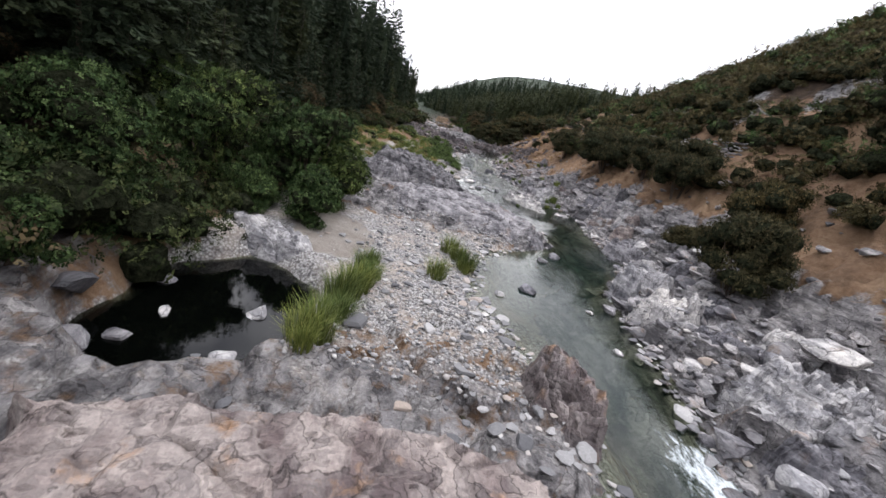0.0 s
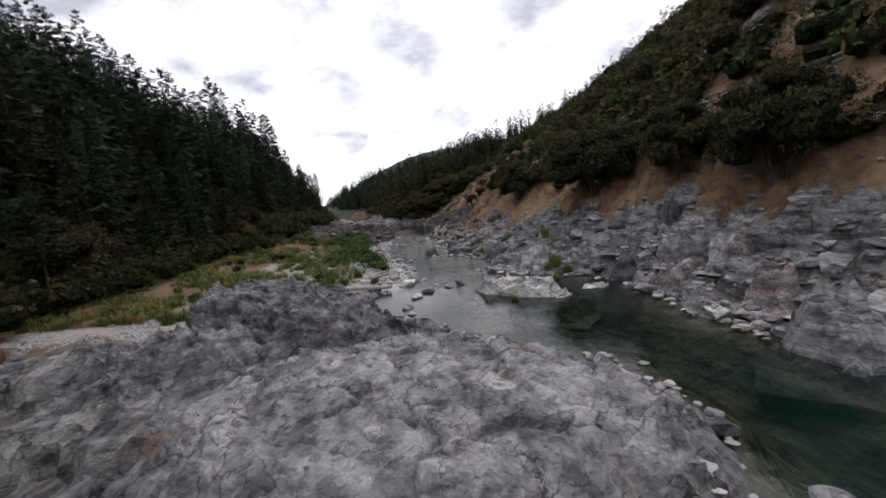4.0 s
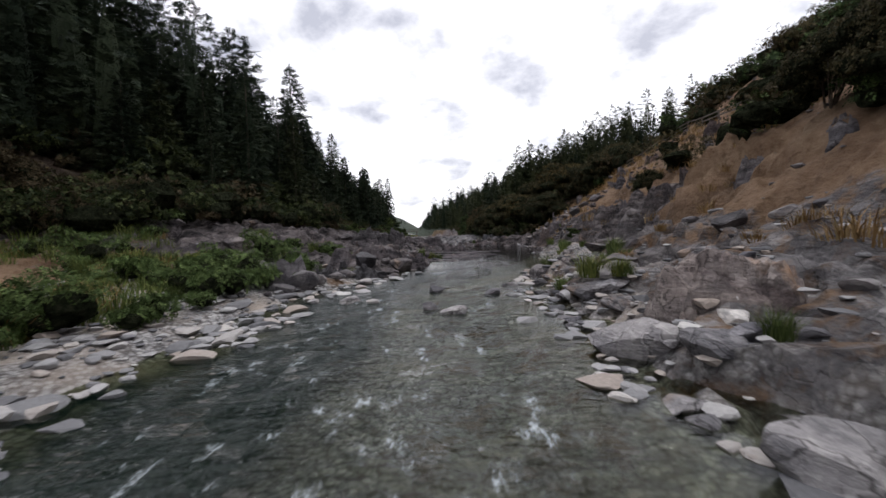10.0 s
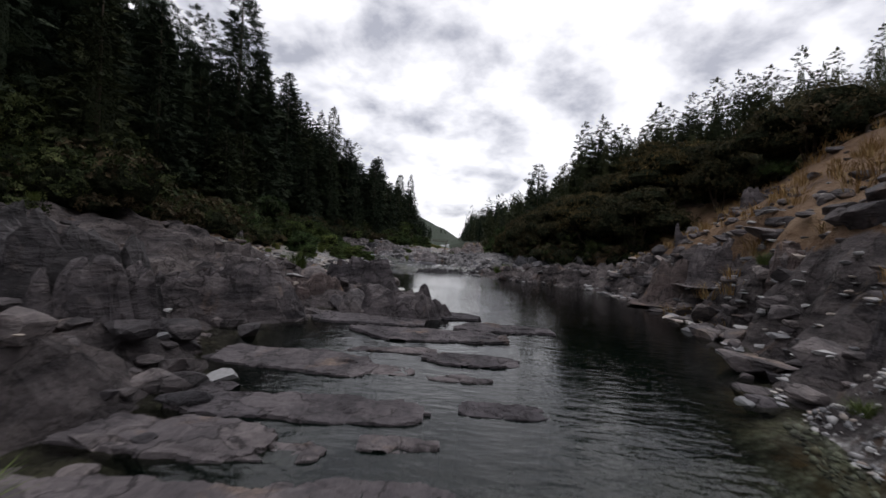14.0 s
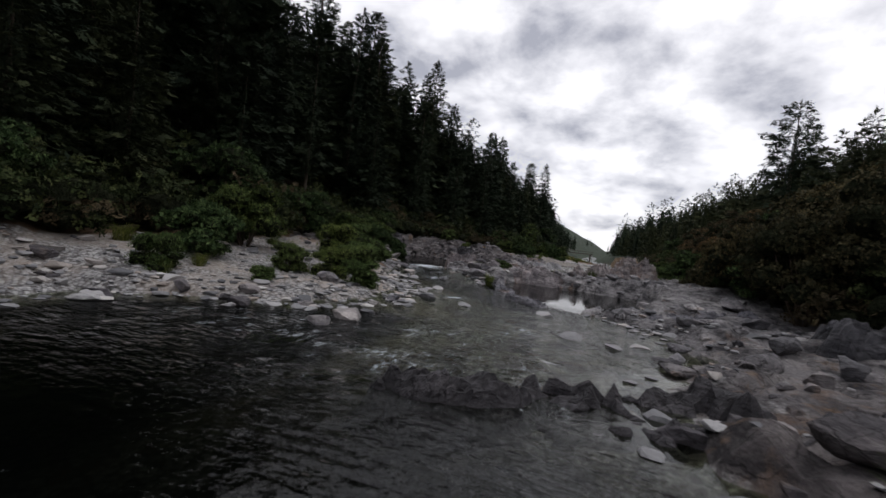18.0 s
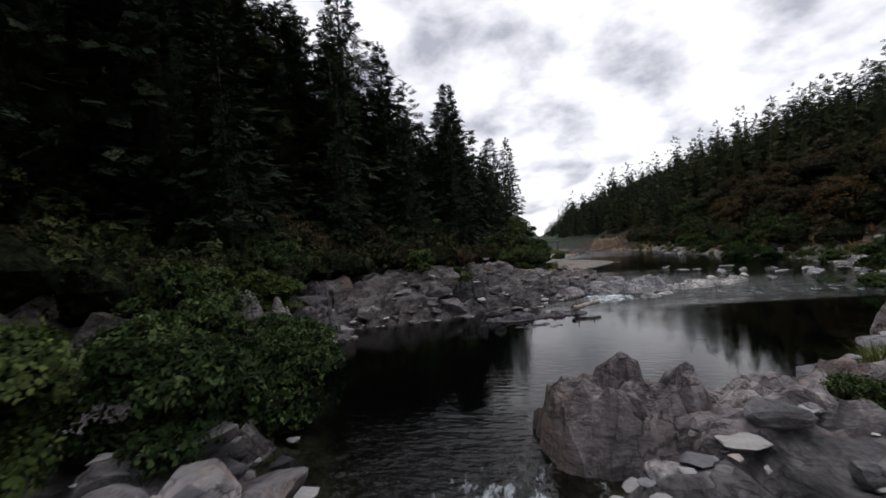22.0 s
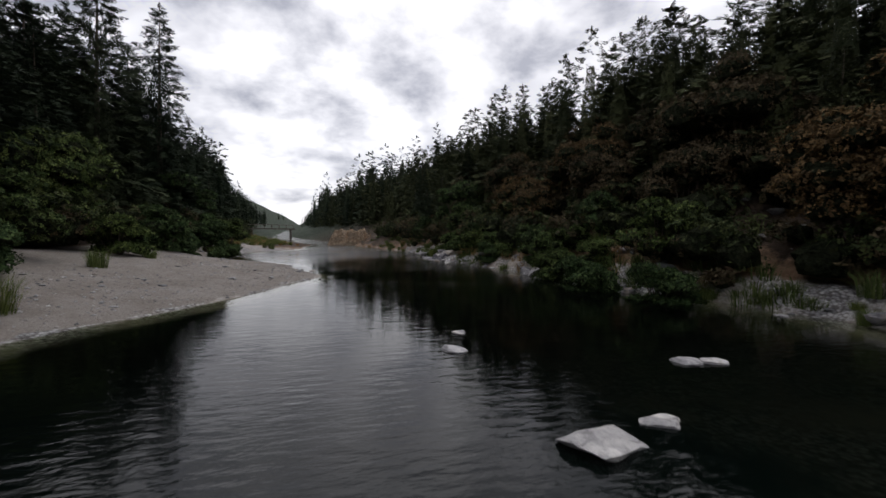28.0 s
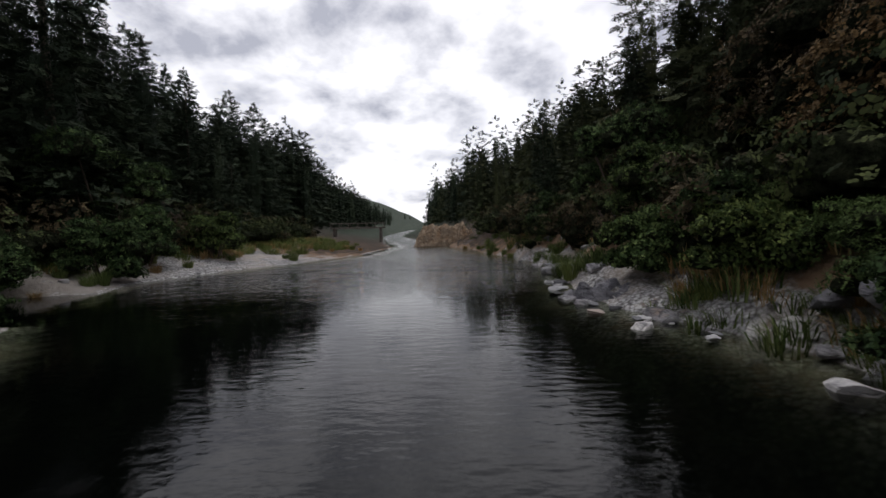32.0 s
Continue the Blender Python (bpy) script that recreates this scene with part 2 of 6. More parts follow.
def ground_material():
    n = Nodes("valley_ground")
    zone = n.add("ShaderNodeAttribute")
    zone.attribute_name = "zone"
    sep = n.add("ShaderNodeSeparateColor")
    n.link(zone.outputs["Color"], sep.inputs[0])
    rock, r_nor = rock_look(n, (0.07, 0.067, 0.072), (0.36, 0.345, 0.345), (0.24, 0.165, 0.125), 0.6)
    stone = n.mix(n.grey(n.noise(0.8, 4), 0.45, 0.55), n.cells(9.0, out=1), n.cells(4.5, out=1))
    stone_bw = n.add("ShaderNodeSeparateColor")
    n.link(stone, stone_bw.inputs[0])
    gravel = n.ramp(stone_bw.outputs[0], (0.0, (0.21, 0.205, 0.21)), (0.55, (0.40, 0.39, 0.39)), (1.0, (0.58, 0.57, 0.56)))
    gravel = n.mix(n.grey(n.cells(9.0), 0.35, 0.75), gravel, n.mix(1.0, gravel, (0.35, 0.33, 0.32), "MULTIPLY"))
    gravel = n.mix(n.grey(n.noise(0.35, 5), 0.45, 0.7), gravel, (0.42, 0.36, 0.31))
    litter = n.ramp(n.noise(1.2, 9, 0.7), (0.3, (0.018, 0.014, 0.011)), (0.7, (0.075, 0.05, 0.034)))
    soil = n.ramp(n.noise(0.22, 10, 0.68), (0.3, (0.12, 0.08, 0.055)), (0.5, (0.25, 0.165, 0.108)), (0.72, (0.32, 0.23, 0.155)))
    soil = n.mix(n.grey(n.noise(2.0, 8, 0.75), 0.35, 0.7), n.mix(1.0, soil, (0.6, 0.55, 0.5), "MULTIPLY"), soil)
    ragged = n.maths("MULTIPLY", n.maths("SUBTRACT", n.noise(0.9, 8, 0.7), 0.5), 1.1)

    def edge(channel):
        return n.grey(n.maths("ADD", sep.outputs[channel], ragged), 0.42, 0.58)

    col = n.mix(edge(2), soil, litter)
    col = n.mix(edge(0), col, rock)
    col = n.mix(edge(1), col, gravel)
    woods = n.ramp(n.noise(0.09, 8, 0.7), (0.35, (0.014, 0.022, 0.016)), (0.65, (0.05, 0.065, 0.04)))
    col = n.mix(zone.outputs["Alpha"], woods, col)
    fine = n.add("ShaderNodeAttribute")
    fine.attribute_name = "sand"
    sand = n.ramp(n.noise(0.5, 9, 0.7), (0.3, (0.22, 0.19, 0.165)), (0.55, (0.31, 0.28, 0.255)), (0.75, (0.38, 0.35, 0.325)))
    sand = n.mix(n.grey(n.noise(30, 3, 0.7), 0.4, 0.62), sand, n.mix(1.0, sand, (0.72, 0.71, 0.7), "MULTIPLY"))
    col = n.mix(n.grey(n.maths("ADD", fine.outputs["Fac"], ragged), 0.42, 0.62), col, sand)
    b = n.bump(n.cells(9.0), 0.4, -0.05, n.bump(n.noise(1.7, 9, 0.72), 0.8, 0.3, r_nor))
    return n.finish(col, 0.9, b, 0.2)


M_GROUND = ground_material()


def water_material():
    """deep: red murk, green broken water, blue foam, alpha how green the depth is."""
    n = Nodes("river_water")
    n.t.nodes.remove(n.bsdf)
    deep = n.add("ShaderNodeAttribute")
    deep.attribute_name = "deep"
    sep = n.add("ShaderNodeSeparateColor")
    n.link(deep.outputs["Color"], sep.inputs[0])
    broken = sep.outputs[1]
    swell = n.noise(0.85, 4, 0.6, stretch=(1.0, 1.7, 1.0, 0, 0, 0.3))
    rip = n.noise(1.9, 3, 0.5, stretch=(1.0, 2.8, 1.0, 0, 0, 0.22))
    fine = n.noise(6.0, 4, 0.6, stretch=(1.0, 1.9, 1.0, 0, 0, -0.2))
    breeze = n.grey(n.noise(0.11, 3, 0.55), 0.46, 0.68)
    b0 = n.add("ShaderNodeBump", Distance=0.5)
    n.link(swell, b0.inputs["Height"])
    n.link(n.maths("MULTIPLY", broken, 0.75), b0.inputs["Strength"])
    b1 = n.add("ShaderNodeBump", Distance=0.2)
    n.link(rip, b1.inputs["Height"])
    n.link(n.maths("ADD", n.maths("ADD", n.maths("MULTIPLY", breeze, 0.075), 0.01), n.maths("MULTIPLY", broken, 1.0)), b1.inputs["Strength"])
    n.link(b0.outputs[0], b1.inputs["Normal"])
    b2 = n.add("ShaderNodeBump", Distance=0.05)
    n.link(fine, b2.inputs["Height"])
    n.link(n.maths("ADD", n.maths("MULTIPLY", breeze, 0.05), n.maths("MULTIPLY", broken, 0.8)), b2.inputs["Strength"])
    n.link(b1.outputs[0], b2.inputs["Normal"])
    clear = n.add("ShaderNodeBsdfTransparent")
    clear.inputs[0].default_value = (0.70, 0.74, 0.62, 1)
    murk = n.add("ShaderNodeBsdfDiffuse")
    n.link(n.mix(deep.outputs["Alpha"], (0.0008, 0.0011, 0.0009), (0.0065, 0.022, 0.0185)), murk.inputs[0])
    foam = n.add("ShaderNodeBsdfDiffuse")
    foam.inputs[0].default_value = (0.72, 0.78, 0.82, 1)
    gloss = n.add("ShaderNodeBsdfGlossy")
    gloss.inputs["Roughness"].default_value = 0.015
    n.link(b2.outputs[0], gloss.inputs["Normal"])
    fres = n.add("ShaderNodeFresnel", IOR=1.39)
    n.link(b2.outputs[0], fres.inputs["Normal"])
    m1 = n.add("ShaderNodeMixShader")
    n.link(sep.outputs[0], m1.inputs[0])
    n.link(clear.outputs[0], m1.inputs[1])
    n.link(murk.outputs[0], m1.inputs[2])
    m2 = n.add("ShaderNodeMixShader")
    n.link(fres.outputs[0], m2.inputs[0])
    n.link(m1.outputs[0], m2.inputs[1])
    n.link(gloss.outputs[0], m2.inputs[2])
    m3 = n.add("ShaderNodeMixShader")
    streak = n.noise(1.9, 9, 0.78, stretch=(1.4, 0.6, 1.0))
    n.link(n.grey(n.maths("ADD", n.maths("MULTIPLY", sep.outputs[2], 0.46), n.maths("MULTIPLY", streak, 1.25)), 0.86, 1.16), m3.inputs[0])
    n.link(m2.outputs[0], m3.inputs[1])
    n.link(foam.outputs[0], m3.inputs[2])
    n.link(m3.outputs[0], n.out.inputs[0])
    return n.mat


M_WATER = water_material()


def leaf_material(name, a, b, c, rough=0.75, leaf=0.0, ragged=0.0):
    """Foliage: leaf > 0 breaks each spray into leaves of that size, ragged > 0 into needles."""
    n = Nodes(name)
    isl = n.geo.outputs["Random Per Island"]
    rnd = n.add("ShaderNodeObjectInfo").outputs["Random"]
    col = n.ramp(isl, (0.0, a), (0.55, b), (1.0, c))
    if leaf:
        tone = n.add("ShaderNodeSeparateColor")
        n.link(n.cells(1 / leaf, out=1), tone.inputs[0])
        col = n.mix(1.0, col, n.ramp(tone.outputs[0], (0.0, (0.6, 0.6, 0.6)), (1.0, (1.35, 1.3, 1.2))), "MULTIPLY")
    col = n.mix(1.0, col, n.ramp(rnd, (0.0, (0.7, 0.72, 0.7)), (0.6, (1.0, 1.0, 1.0)), (1.0, (1.35, 1.15, 0.9))), "MULTIPLY")
    col = n.mix(n.grey(n.noise(0.25, 3), 0.35, 0.65), n.mix(1.0, col, (0.7, 0.7, 0.72), "MULTIPLY"), col)
    n.bsdf.inputs["Transmission Weight"].default_value = 0.0
    if leaf:
        n.link(n.maths("LESS_THAN", n.cells(1 / leaf), 0.5), n.bsdf.inputs["Alpha"])
    if ragged:
        n.link(n.maths("GREATER_THAN", n.noise(1 / ragged, 4, 0.75), 0.49), n.bsdf.inputs["Alpha"])
    return n.finish(col, rough, None, 0.06)


M_NEEDLE = leaf_material("conifer_needles", (0.017, 0.0255, 0.01615), (0.034, 0.0476, 0.0289), (0.06375, 0.0816, 0.04675), ragged=0.13)
M_LEAF = leaf_material("alder_leaves", (0.0202, 0.0386, 0.0147), (0.0459, 0.0789, 0.0303), (0.106, 0.152, 0.0606), leaf=0.085)
M_WILLOW = leaf_material("willow_leaves", (0.0432, 0.0702, 0.023), (0.0918, 0.14, 0.0486), (0.162, 0.223, 0.0837), leaf=0.045)
M_OAK = leaf_material("oak_leaves", (0.03024, 0.03024, 0.01584), (0.0612, 0.0576, 0.03024), (0.1008, 0.08784, 0.0468), leaf=0.1)
M_RED = leaf_material("autumn_leaves", (0.049, 0.0388, 0.0235), (0.0867, 0.0673, 0.0408), (0.133, 0.102, 0.0592), leaf=0.1)
# alder leaf colours darkened, so the wood's shade is put into the undergrowth
M_SHADED_LEAF = leaf_material("shade_leaves", (0.013, 0.022, 0.01), (0.03, 0.045, 0.02), (0.065, 0.085, 0.038), leaf=0.1)
M_GRASS = leaf_material("sedge_blades", (0.05, 0.08, 0.022), (0.115, 0.155, 0.047), (0.22, 0.25, 0.095))
M_STRAW = leaf_material("dry_grass", (0.22, 0.14, 0.06), (0.36, 0.22, 0.10), (0.42, 0.32, 0.16))


def crown_shade_material():
    """The inside of a crown, its shade put into a dark twig colour."""
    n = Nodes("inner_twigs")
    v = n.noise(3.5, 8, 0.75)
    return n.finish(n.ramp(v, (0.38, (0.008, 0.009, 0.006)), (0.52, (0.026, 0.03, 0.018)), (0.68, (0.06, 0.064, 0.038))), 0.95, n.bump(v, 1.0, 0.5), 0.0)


M_CROWN_SHADE = crown_shade_material()


def bark_material(name, a, b):
    n = Nodes(name)
    v = n.noise(3.0, 7, 0.65, stretch=(1, 1, 0.15))
    return n.finish(n.ramp(v, (0.3, a), (0.7, b)), 0.9, n.bump(v, 0.8, 0.06))


M_BARK = bark_material("bark", (0.035, 0.026, 0.02), (0.12, 0.09, 0.07))
M_DRIFT = bark_material("driftwood", (0.22, 0.19, 0.165), (0.48, 0.44, 0.40))
M_TAN = rock_material("sandy_bank", (0.24, 0.17, 0.11), (0.44, 0.34, 0.24), (0.36, 0.24, 0.15), 0.5)
M_TIMBER = bark_material("weathered_timber", (0.06, 0.05, 0.045), (0.16, 0.14, 0.12))


# ---- numeric helpers ----
def lattice(ix, iy, seed):
    h = (ix.astype(np.int64) * 374761393 + iy.astype(np.int64) * 668265263 + seed * 974634777) & 0xFFFFFFFF
    h = ((h ^ (h >> 13)) * 1274126177) & 0xFFFFFFFF
    return ((h ^ (h >> 16)) & 0xFFFFFF) / float(0xFFFFFF)


def vnoise(x, y, seed=0):
    x, y = np.asarray(x, float), np.asarray(y, float)
    ix, iy = np.floor(x), np.floor(y)
    u, v = x - ix, y - iy
    u, v = u * u * (3 - 2 * u), v * v * (3 - 2 * v)
    a, b = lattice(ix, iy, seed), lattice(ix + 1, iy, seed)
    c, d = lattice(ix, iy + 1, seed), lattice(ix + 1, iy + 1, seed)
    return (a * (1 - u) + b * u) * (1 - v) + (c * (1 - u) + d * u) * v


def fbm(x, y, size, octaves=4, seed=0, gain=0.5):
    """Smooth noise around 0, about -1 to 1, with features of that size in metres."""
    out, amp, total = 0.0, 1.0, 0.0
    for k in range(octaves):
        f = 2.03**k / size
        out = out + amp * (2 * vnoise(np.asarray(x) * f + 17.3 * k, np.asarray(y) * f - 9.1 * k, seed + k) - 1)
        total += amp
        amp *= gain
    return out / total


def blocks(x, y, size, seed=0):
    """Jointed rock: each cell has its own height and a small dip of its top; the joints lie low."""
    x, y = np.asarray(x, float) / size, np.asarray(y, float) / size
    ix, iy = np.floor(x), np.floor(y)
    best, second, height = np.full(x.shape, 9.0), np.full(x.shape, 9.0), np.zeros(x.shape)
    for dx in (-1, 0, 1):
        for dy in (-1, 0, 1):
            cx, cy = ix + dx, iy + dy
            px, py = cx + lattice(cx, cy, seed), cy + lattice(cx, cy, seed + 7)
            d = np.hypot(x - px, y - py)
            tilt = (lattice(cx, cy, seed + 3) - 0.5) * (x - px) + (lattice(cx, cy, seed + 5) - 0.5) * (y - py)
            h = lattice(cx, cy, seed + 11) + 1.2 * tilt
            near = d < best
            second = np.where(near, best, np.minimum(second, d))
            height = np.where(near, h, height)
            best = np.where(near, d, best)
    return height - 0.6 * np.exp(-(((second - best) / 0.09) ** 2))


def smooth(v, a, b):
    t = np.clip((v - a) / (b - a), 0, 1)
    return t * t * (3 - 2 * t)


def mesh_of(name, verts, faces, material, soft=False):
    """A mesh from arrays of points and of triangles or quads."""
    verts, faces = np.asarray(verts, np.float32), np.asarray(faces, np.int32)
    me = bpy.data.meshes.new(name)
    n, k = faces.shape
    me.vertices.add(len(verts))
    me.vertices.foreach_set("co", verts.ravel())
    me.loops.add(n * k)
    me.loops.foreach_set("vertex_index", faces.ravel())
    me.polygons.add(n)
    me.polygons.foreach_set("loop_start", np.arange(0, n * k, k, dtype=np.int32))
    me.polygons.foreach_set("loop_total", np.full(n, k, np.int32))
    me.polygons.foreach_set("use_smooth", np.full(n, soft))
    me.update(calc_edges=True)
    me.materials.append(material)
    return me


def grid_faces(nx, ny):
    i = np.arange(nx * ny).reshape(ny, nx)
    return np.stack([i[:-1, :-1], i[:-1, 1:], i[1:, 1:], i[1:, :-1]], -1).reshape(-1, 4)


def part(name, me, parent, label=""):
    ob = new(name, me)
    ob.parent = parent
    return tagged(ob, label)


# ---- the valley: shore lines and levels along y ----
SHORE_Y = [-60, 0, 10, 17, 22, 27, 31, 34, 37, 41, 44, 49, 53, 57, 60, 63, 67, 72, 78, 84, 95, 99, 104, 110, 117, 121, 124, 127, 130, 135, 140, 144, 148, 152]
SHORE_L = [0, 6, 8.4, 7, 5.5, 6.2, 8.6, 12.6, 14.8, 15, 11.8, 9, 6, 4.3, 7.5, 9, 10.5, 10.5, 9.5, 9.8, 10.5, 11.8, 13, 14.6, 15.7, 14.2, 13.4, 15.0, 16.2, 16.4, 12, 8.5, 5, 4]
SHORE_R = [12, 12.5, 13, 14.4, 15, 16, 20, 20.6, 22.5, 22, 21.5, 23, 24, 22, 19.5, 17, 20.0, 19.2, 16.8, 18.5, 19.2, 19.8, 21.6, 23, 24.2, 25.4, 26.5, 27.8, 28.6, 29, 29, 27.5, 23, 19]
SHORE_Y2 = [156, 160, 165, 170, 174, 178, 182, 187, 192, 196, 200, 204, 208, 213, 218, 223, 228, 235, 243, 249, 258, 262, 270, 280, 300, 340, 420, 1200]
SHORE_L2 = [8, 9.2, 7.5, 4, 1.8, -1.5, -4, -6.5, -7, 1, 4.6, 6, 8, 6, 4, 6.2, 9.2, 11.8, 9.6, 4.8, 1.8, 2.8, 5.5, 9, 10, 3, -10, -60]
SHORE_R2 = [19, 20, 19.5, 11, 8, 4, 8.5, 12.5, 17, 24, 24, 22.5, 24, 26, 26.5, 25.8, 24.5, 24.2, 23.6, 22, 23, 24, 23, 21, 18, 11, -2, -48]
SY, SL, SR = (np.array(a + b, float) for a, b in ((SHORE_Y, SHORE_Y2), (SHORE_L, SHORE_L2), (SHORE_R, SHORE_R2)))


def table(y, *pairs):
    a = np.array(pairs, float)
    return np.interp(y, a[:, 0], a[:, 1])


def water_level(y):
    return table(y, (0, -0.75), (39, -0.7), (46, -0.3), (66, -0.2), (100, 0.4), (125, 0.5), (168, 0.5), (174, 1.0), (196, 1.05), (206, 1.4), (400, 1.8), (1200, 9))


def wood_left(y):
    """Where the wooded slope begins on the west side."""
    return table(y, (-60, -12), (10, -12), (20, -11), (30, -10), (42, -14), (60, -17), (80, -14), (100, -7), (118, -2), (135, 0), (148, -3), (165, -6), (180, -12), (195, -13),
                 (208, -7), (218, -3), (228, -3.5), (240, -3), (250, -5), (258, -5), (280, -4), (320, -6), (420, -22), (1200, -75))


def slope_right(y):
    """Where the slope begins on the east side."""
    return table(y, (-60, 22), (10, 23), (25, 27), (40, 30), (60, 27), (80, 27), (100, 28), (120, 30), (140, 32), (152, 33), (165, 26), (180, 27), (192, 34), (205, 33),
                 (215, 29), (235, 27.5), (255, 26), (300, 24), (420, 8), (1200, -38))


def rocky_left(y):
    return table(y, (0, 0.7), (12, 0.6), (19, 0.2), (24, 0), (31, 0.1), (34, 0.9), (50, 0.9), (56, 0), (92, 0), (102, 0.6), (110, 1), (135, 1), (138, 0.2), (144, 0.2), (147, 0.5), (156, 0.05), (168, 0.2), (172, 0.8), (180, 1), (209, 1), (214, 0), (260, 0), (1200, 0.2))


def rocky_right(y):
    return table(y, (0, 1), (70, 1), (80, 0.6), (100, 0.55), (109, 0.2), (117, 0.3), (123, 1), (148, 1), (154, 0.6), (162, 0.7), (176, 0.9), (180, 1), (185, 1), (194, 0.6), (200, 0.2), (260, 0.35), (1200, 0.3))


def shores(x, y):
    wob = 0.55 * fbm(x, y, 5.0, 3, 21) + 0.25 * fbm(x, y, 1.3, 2, 5)
    return np.interp(y, SY, SL) + wob, np.interp(y, SY, SR) + wob


def road_up(y):
    """How far up the east slope the old road runs."""
    return table(y, (100, 17), (140, 10)) + 2.2 * np.sin(np.asarray(y, float) / 19.0)


def height(x, y):
    """Ground height of the valley."""
    x, y = np.asarray(x, float), np.asarray(y, float)
    w = water_level(y)
    xl, xr = shores(x, y)
    inside = np.minimum(x - xl, xr - x)
    deep = table(y, (0, 1.6), (50, 1.6), (62, 0.5), (70, 0.45), (102, 0.4), (112, 0.8), (135, 1.3), (150, 0.7), (156, 0.3), (172, 0.3), (178, 0.8), (185, 1.8), (196, 0.9), (204, 0.5), (212, 0.6), (225, 1.2), (250, 1.2), (275, 0.4), (1200, 0.5))
    bed = w - 0.1 - deep * smooth(inside, -0.2, 3.2) + 0.12 * fbm(x, y, 1.6, 3, 9)
    fl, fr = wood_left(y), slope_right(y)
    rl, rr = rocky_left(y), rocky_right(y)
    # west bank
    u = np.maximum(xl - x, 0)
    width = np.maximum(xl - fl, 3)
    rise = table(y, (0, 1.6), (30, 0.9), (60, 1.0), (95, 1.2), (112, 3.0), (140, 2.4), (155, 1.2), (180, 1.6), (205, 1.5), (225, 1.3), (260, 1.4), (1200, 3))
    left = w - 0.12 + 0.35 * smooth(u, 0, 2.0) + rise * smooth(u / width, 0.15, 1.05)
    up = np.maximum(fl - x, 0)
    steep = table(y, (0, 0.42), (100, 0.5), (150, 0.66), (200, 0.66), (235, 0.45), (300, 0.35), (1200, 0.4))
    left = left + steep * up * smooth(up, 0, 8) * np.where(up > 110, 110 / np.maximum(up, 1), 1) + 1.2 * fbm(x, y, 14, 3, 31) * smooth(up, 1, 14)
    ledge = blocks(x + 0.5 * y, y - 0.2 * x, 2.6, 3) - 0.4 + 0.45 * (blocks(x, y, 1.1, 13) - 0.4)
    left = left + rl * (0.95 * ledge + 0.3) * smooth(u, 0.0, 1.2) * (1 - smooth(up, 4, 12))
    # east bank
    v = np.maximum(x - xr, 0)
    width = np.maximum(fr - xr, 3)
    rise = table(y, (0, 2.6), (30, 2.6), (60, 2.4), (78, 1.7), (100, 1.6), (112, 1.3), (125, 3.4), (140, 3.0), (148, 1.6), (156, 0.8), (172, 0.7), (180, 1.3), (195, 1.2), (260, 1.8), (1200, 4))
    right = w - 0.12 + 0.4 * smooth(v, 0, 1.5) + rise * smooth(v / width, 0.1, 1.1)
    up = np.maximum(x - fr, 0)
    steep = table(y, (0, 0.95), (45, 0.9), (90, 0.76), (130, 0.66), (165, 0.5), (200, 0.6), (240, 0.45), (300, 0.42), (1200, 0.4))
    top = table(y, (0, 125), (45, 128), (90, 100), (120, 66), (150, 36), (185, 34), (220, 40), (300, 40), (600, 60), (1200, 80))
    hill = top * (1 - np.exp(-steep * up / top)) * 1.18
    # the old road is a bench in the hillside
    along = up - road_up(y)
    road = smooth(y, -80, -60) * (1 - smooth(y, 150, 168))
    hill = hill - road * 1.3 * np.exp(-(((along - 1.5) / 2.0) ** 2)) + road * 0.9 * np.exp(-(((along + 2.2) / 1.6) ** 2))
    right = right + hill + 1.5 * fbm(x, y, 13, 4, 41) * smooth(up, 1, 12)
    far_ledge = smooth(y, 112, 120) * (1 - smooth(y, 146, 152))
    low_ledge = 1 - 0.6 * smooth(y, 148, 156) * (1 - smooth(y, 186, 192))
    right = right + rr * low_ledge * (1.25 * ledge + 0.25) * smooth(v, 0.0, 1.0) * (1 - smooth(up, 5 - 5.5 * far_ledge, 14 - 11.5 * far_ledge))
    shelf = smooth(y, 97, 103) * (1 - smooth(y, 120, 124)) * smooth(v, 2.8, 5.0) * (1 - smooth(up, 3, 8))
    right = right + shelf * (1.5 * ledge + 0.3)
    crag = smooth(fbm(x, y, 9, 3, 77), 0.08, 0.42) * smooth(up, 6, 14) * (1 - smooth(up, 40, 60)) * (1 - 0.45 * smooth(y, 98, 112) - 0.35 * smooth(y, 112, 124)) * (1 - smooth(y, 150, 170))
    right = right + crag * 1.6 * (ledge + 0.3)
    z = np.where(inside > 0, bed, np.where(x < 0.5 * (xl + xr), left, right))
    # the side pool behind the gravel bar, and the inlet behind the beach
    pool = 1 - smooth(np.hypot((x + 6.4) / 3.9, (y - 15.6) / 5.0) + 0.25 * fbm(x, y, 3, 2, 4), 0.75, 1.15)
    z = z * (1 - pool) + (w - 0.7) * pool
    inlet = 1 - smooth(np.hypot((x + 0.5) / 5.5, (y - 250) / 5.0) + 0.3 * fbm(x, y, 4, 2, 6), 0.8, 1.1)
    z = z * (1 - inlet) + (w - 0.5) * inlet
    east = 1 - smooth(np.hypot((x - 14.3) / 5.4, (y - 174.6) / 7.8) + 0.22 * fbm(x, y, 4, 2, 16), 0.82, 1.08)
    z = z * (1 - east) + (0.52 - 0.9) * east
    # distant ridges
    far = smooth(y, 420, 1150)
    z = z + far * 55 * smooth(np.abs(x + 45), 20, 330) + 10 * fbm(x, y, 160, 4, 51) * smooth(y, 330, 500) * smooth(np.abs(x), 40, 160)
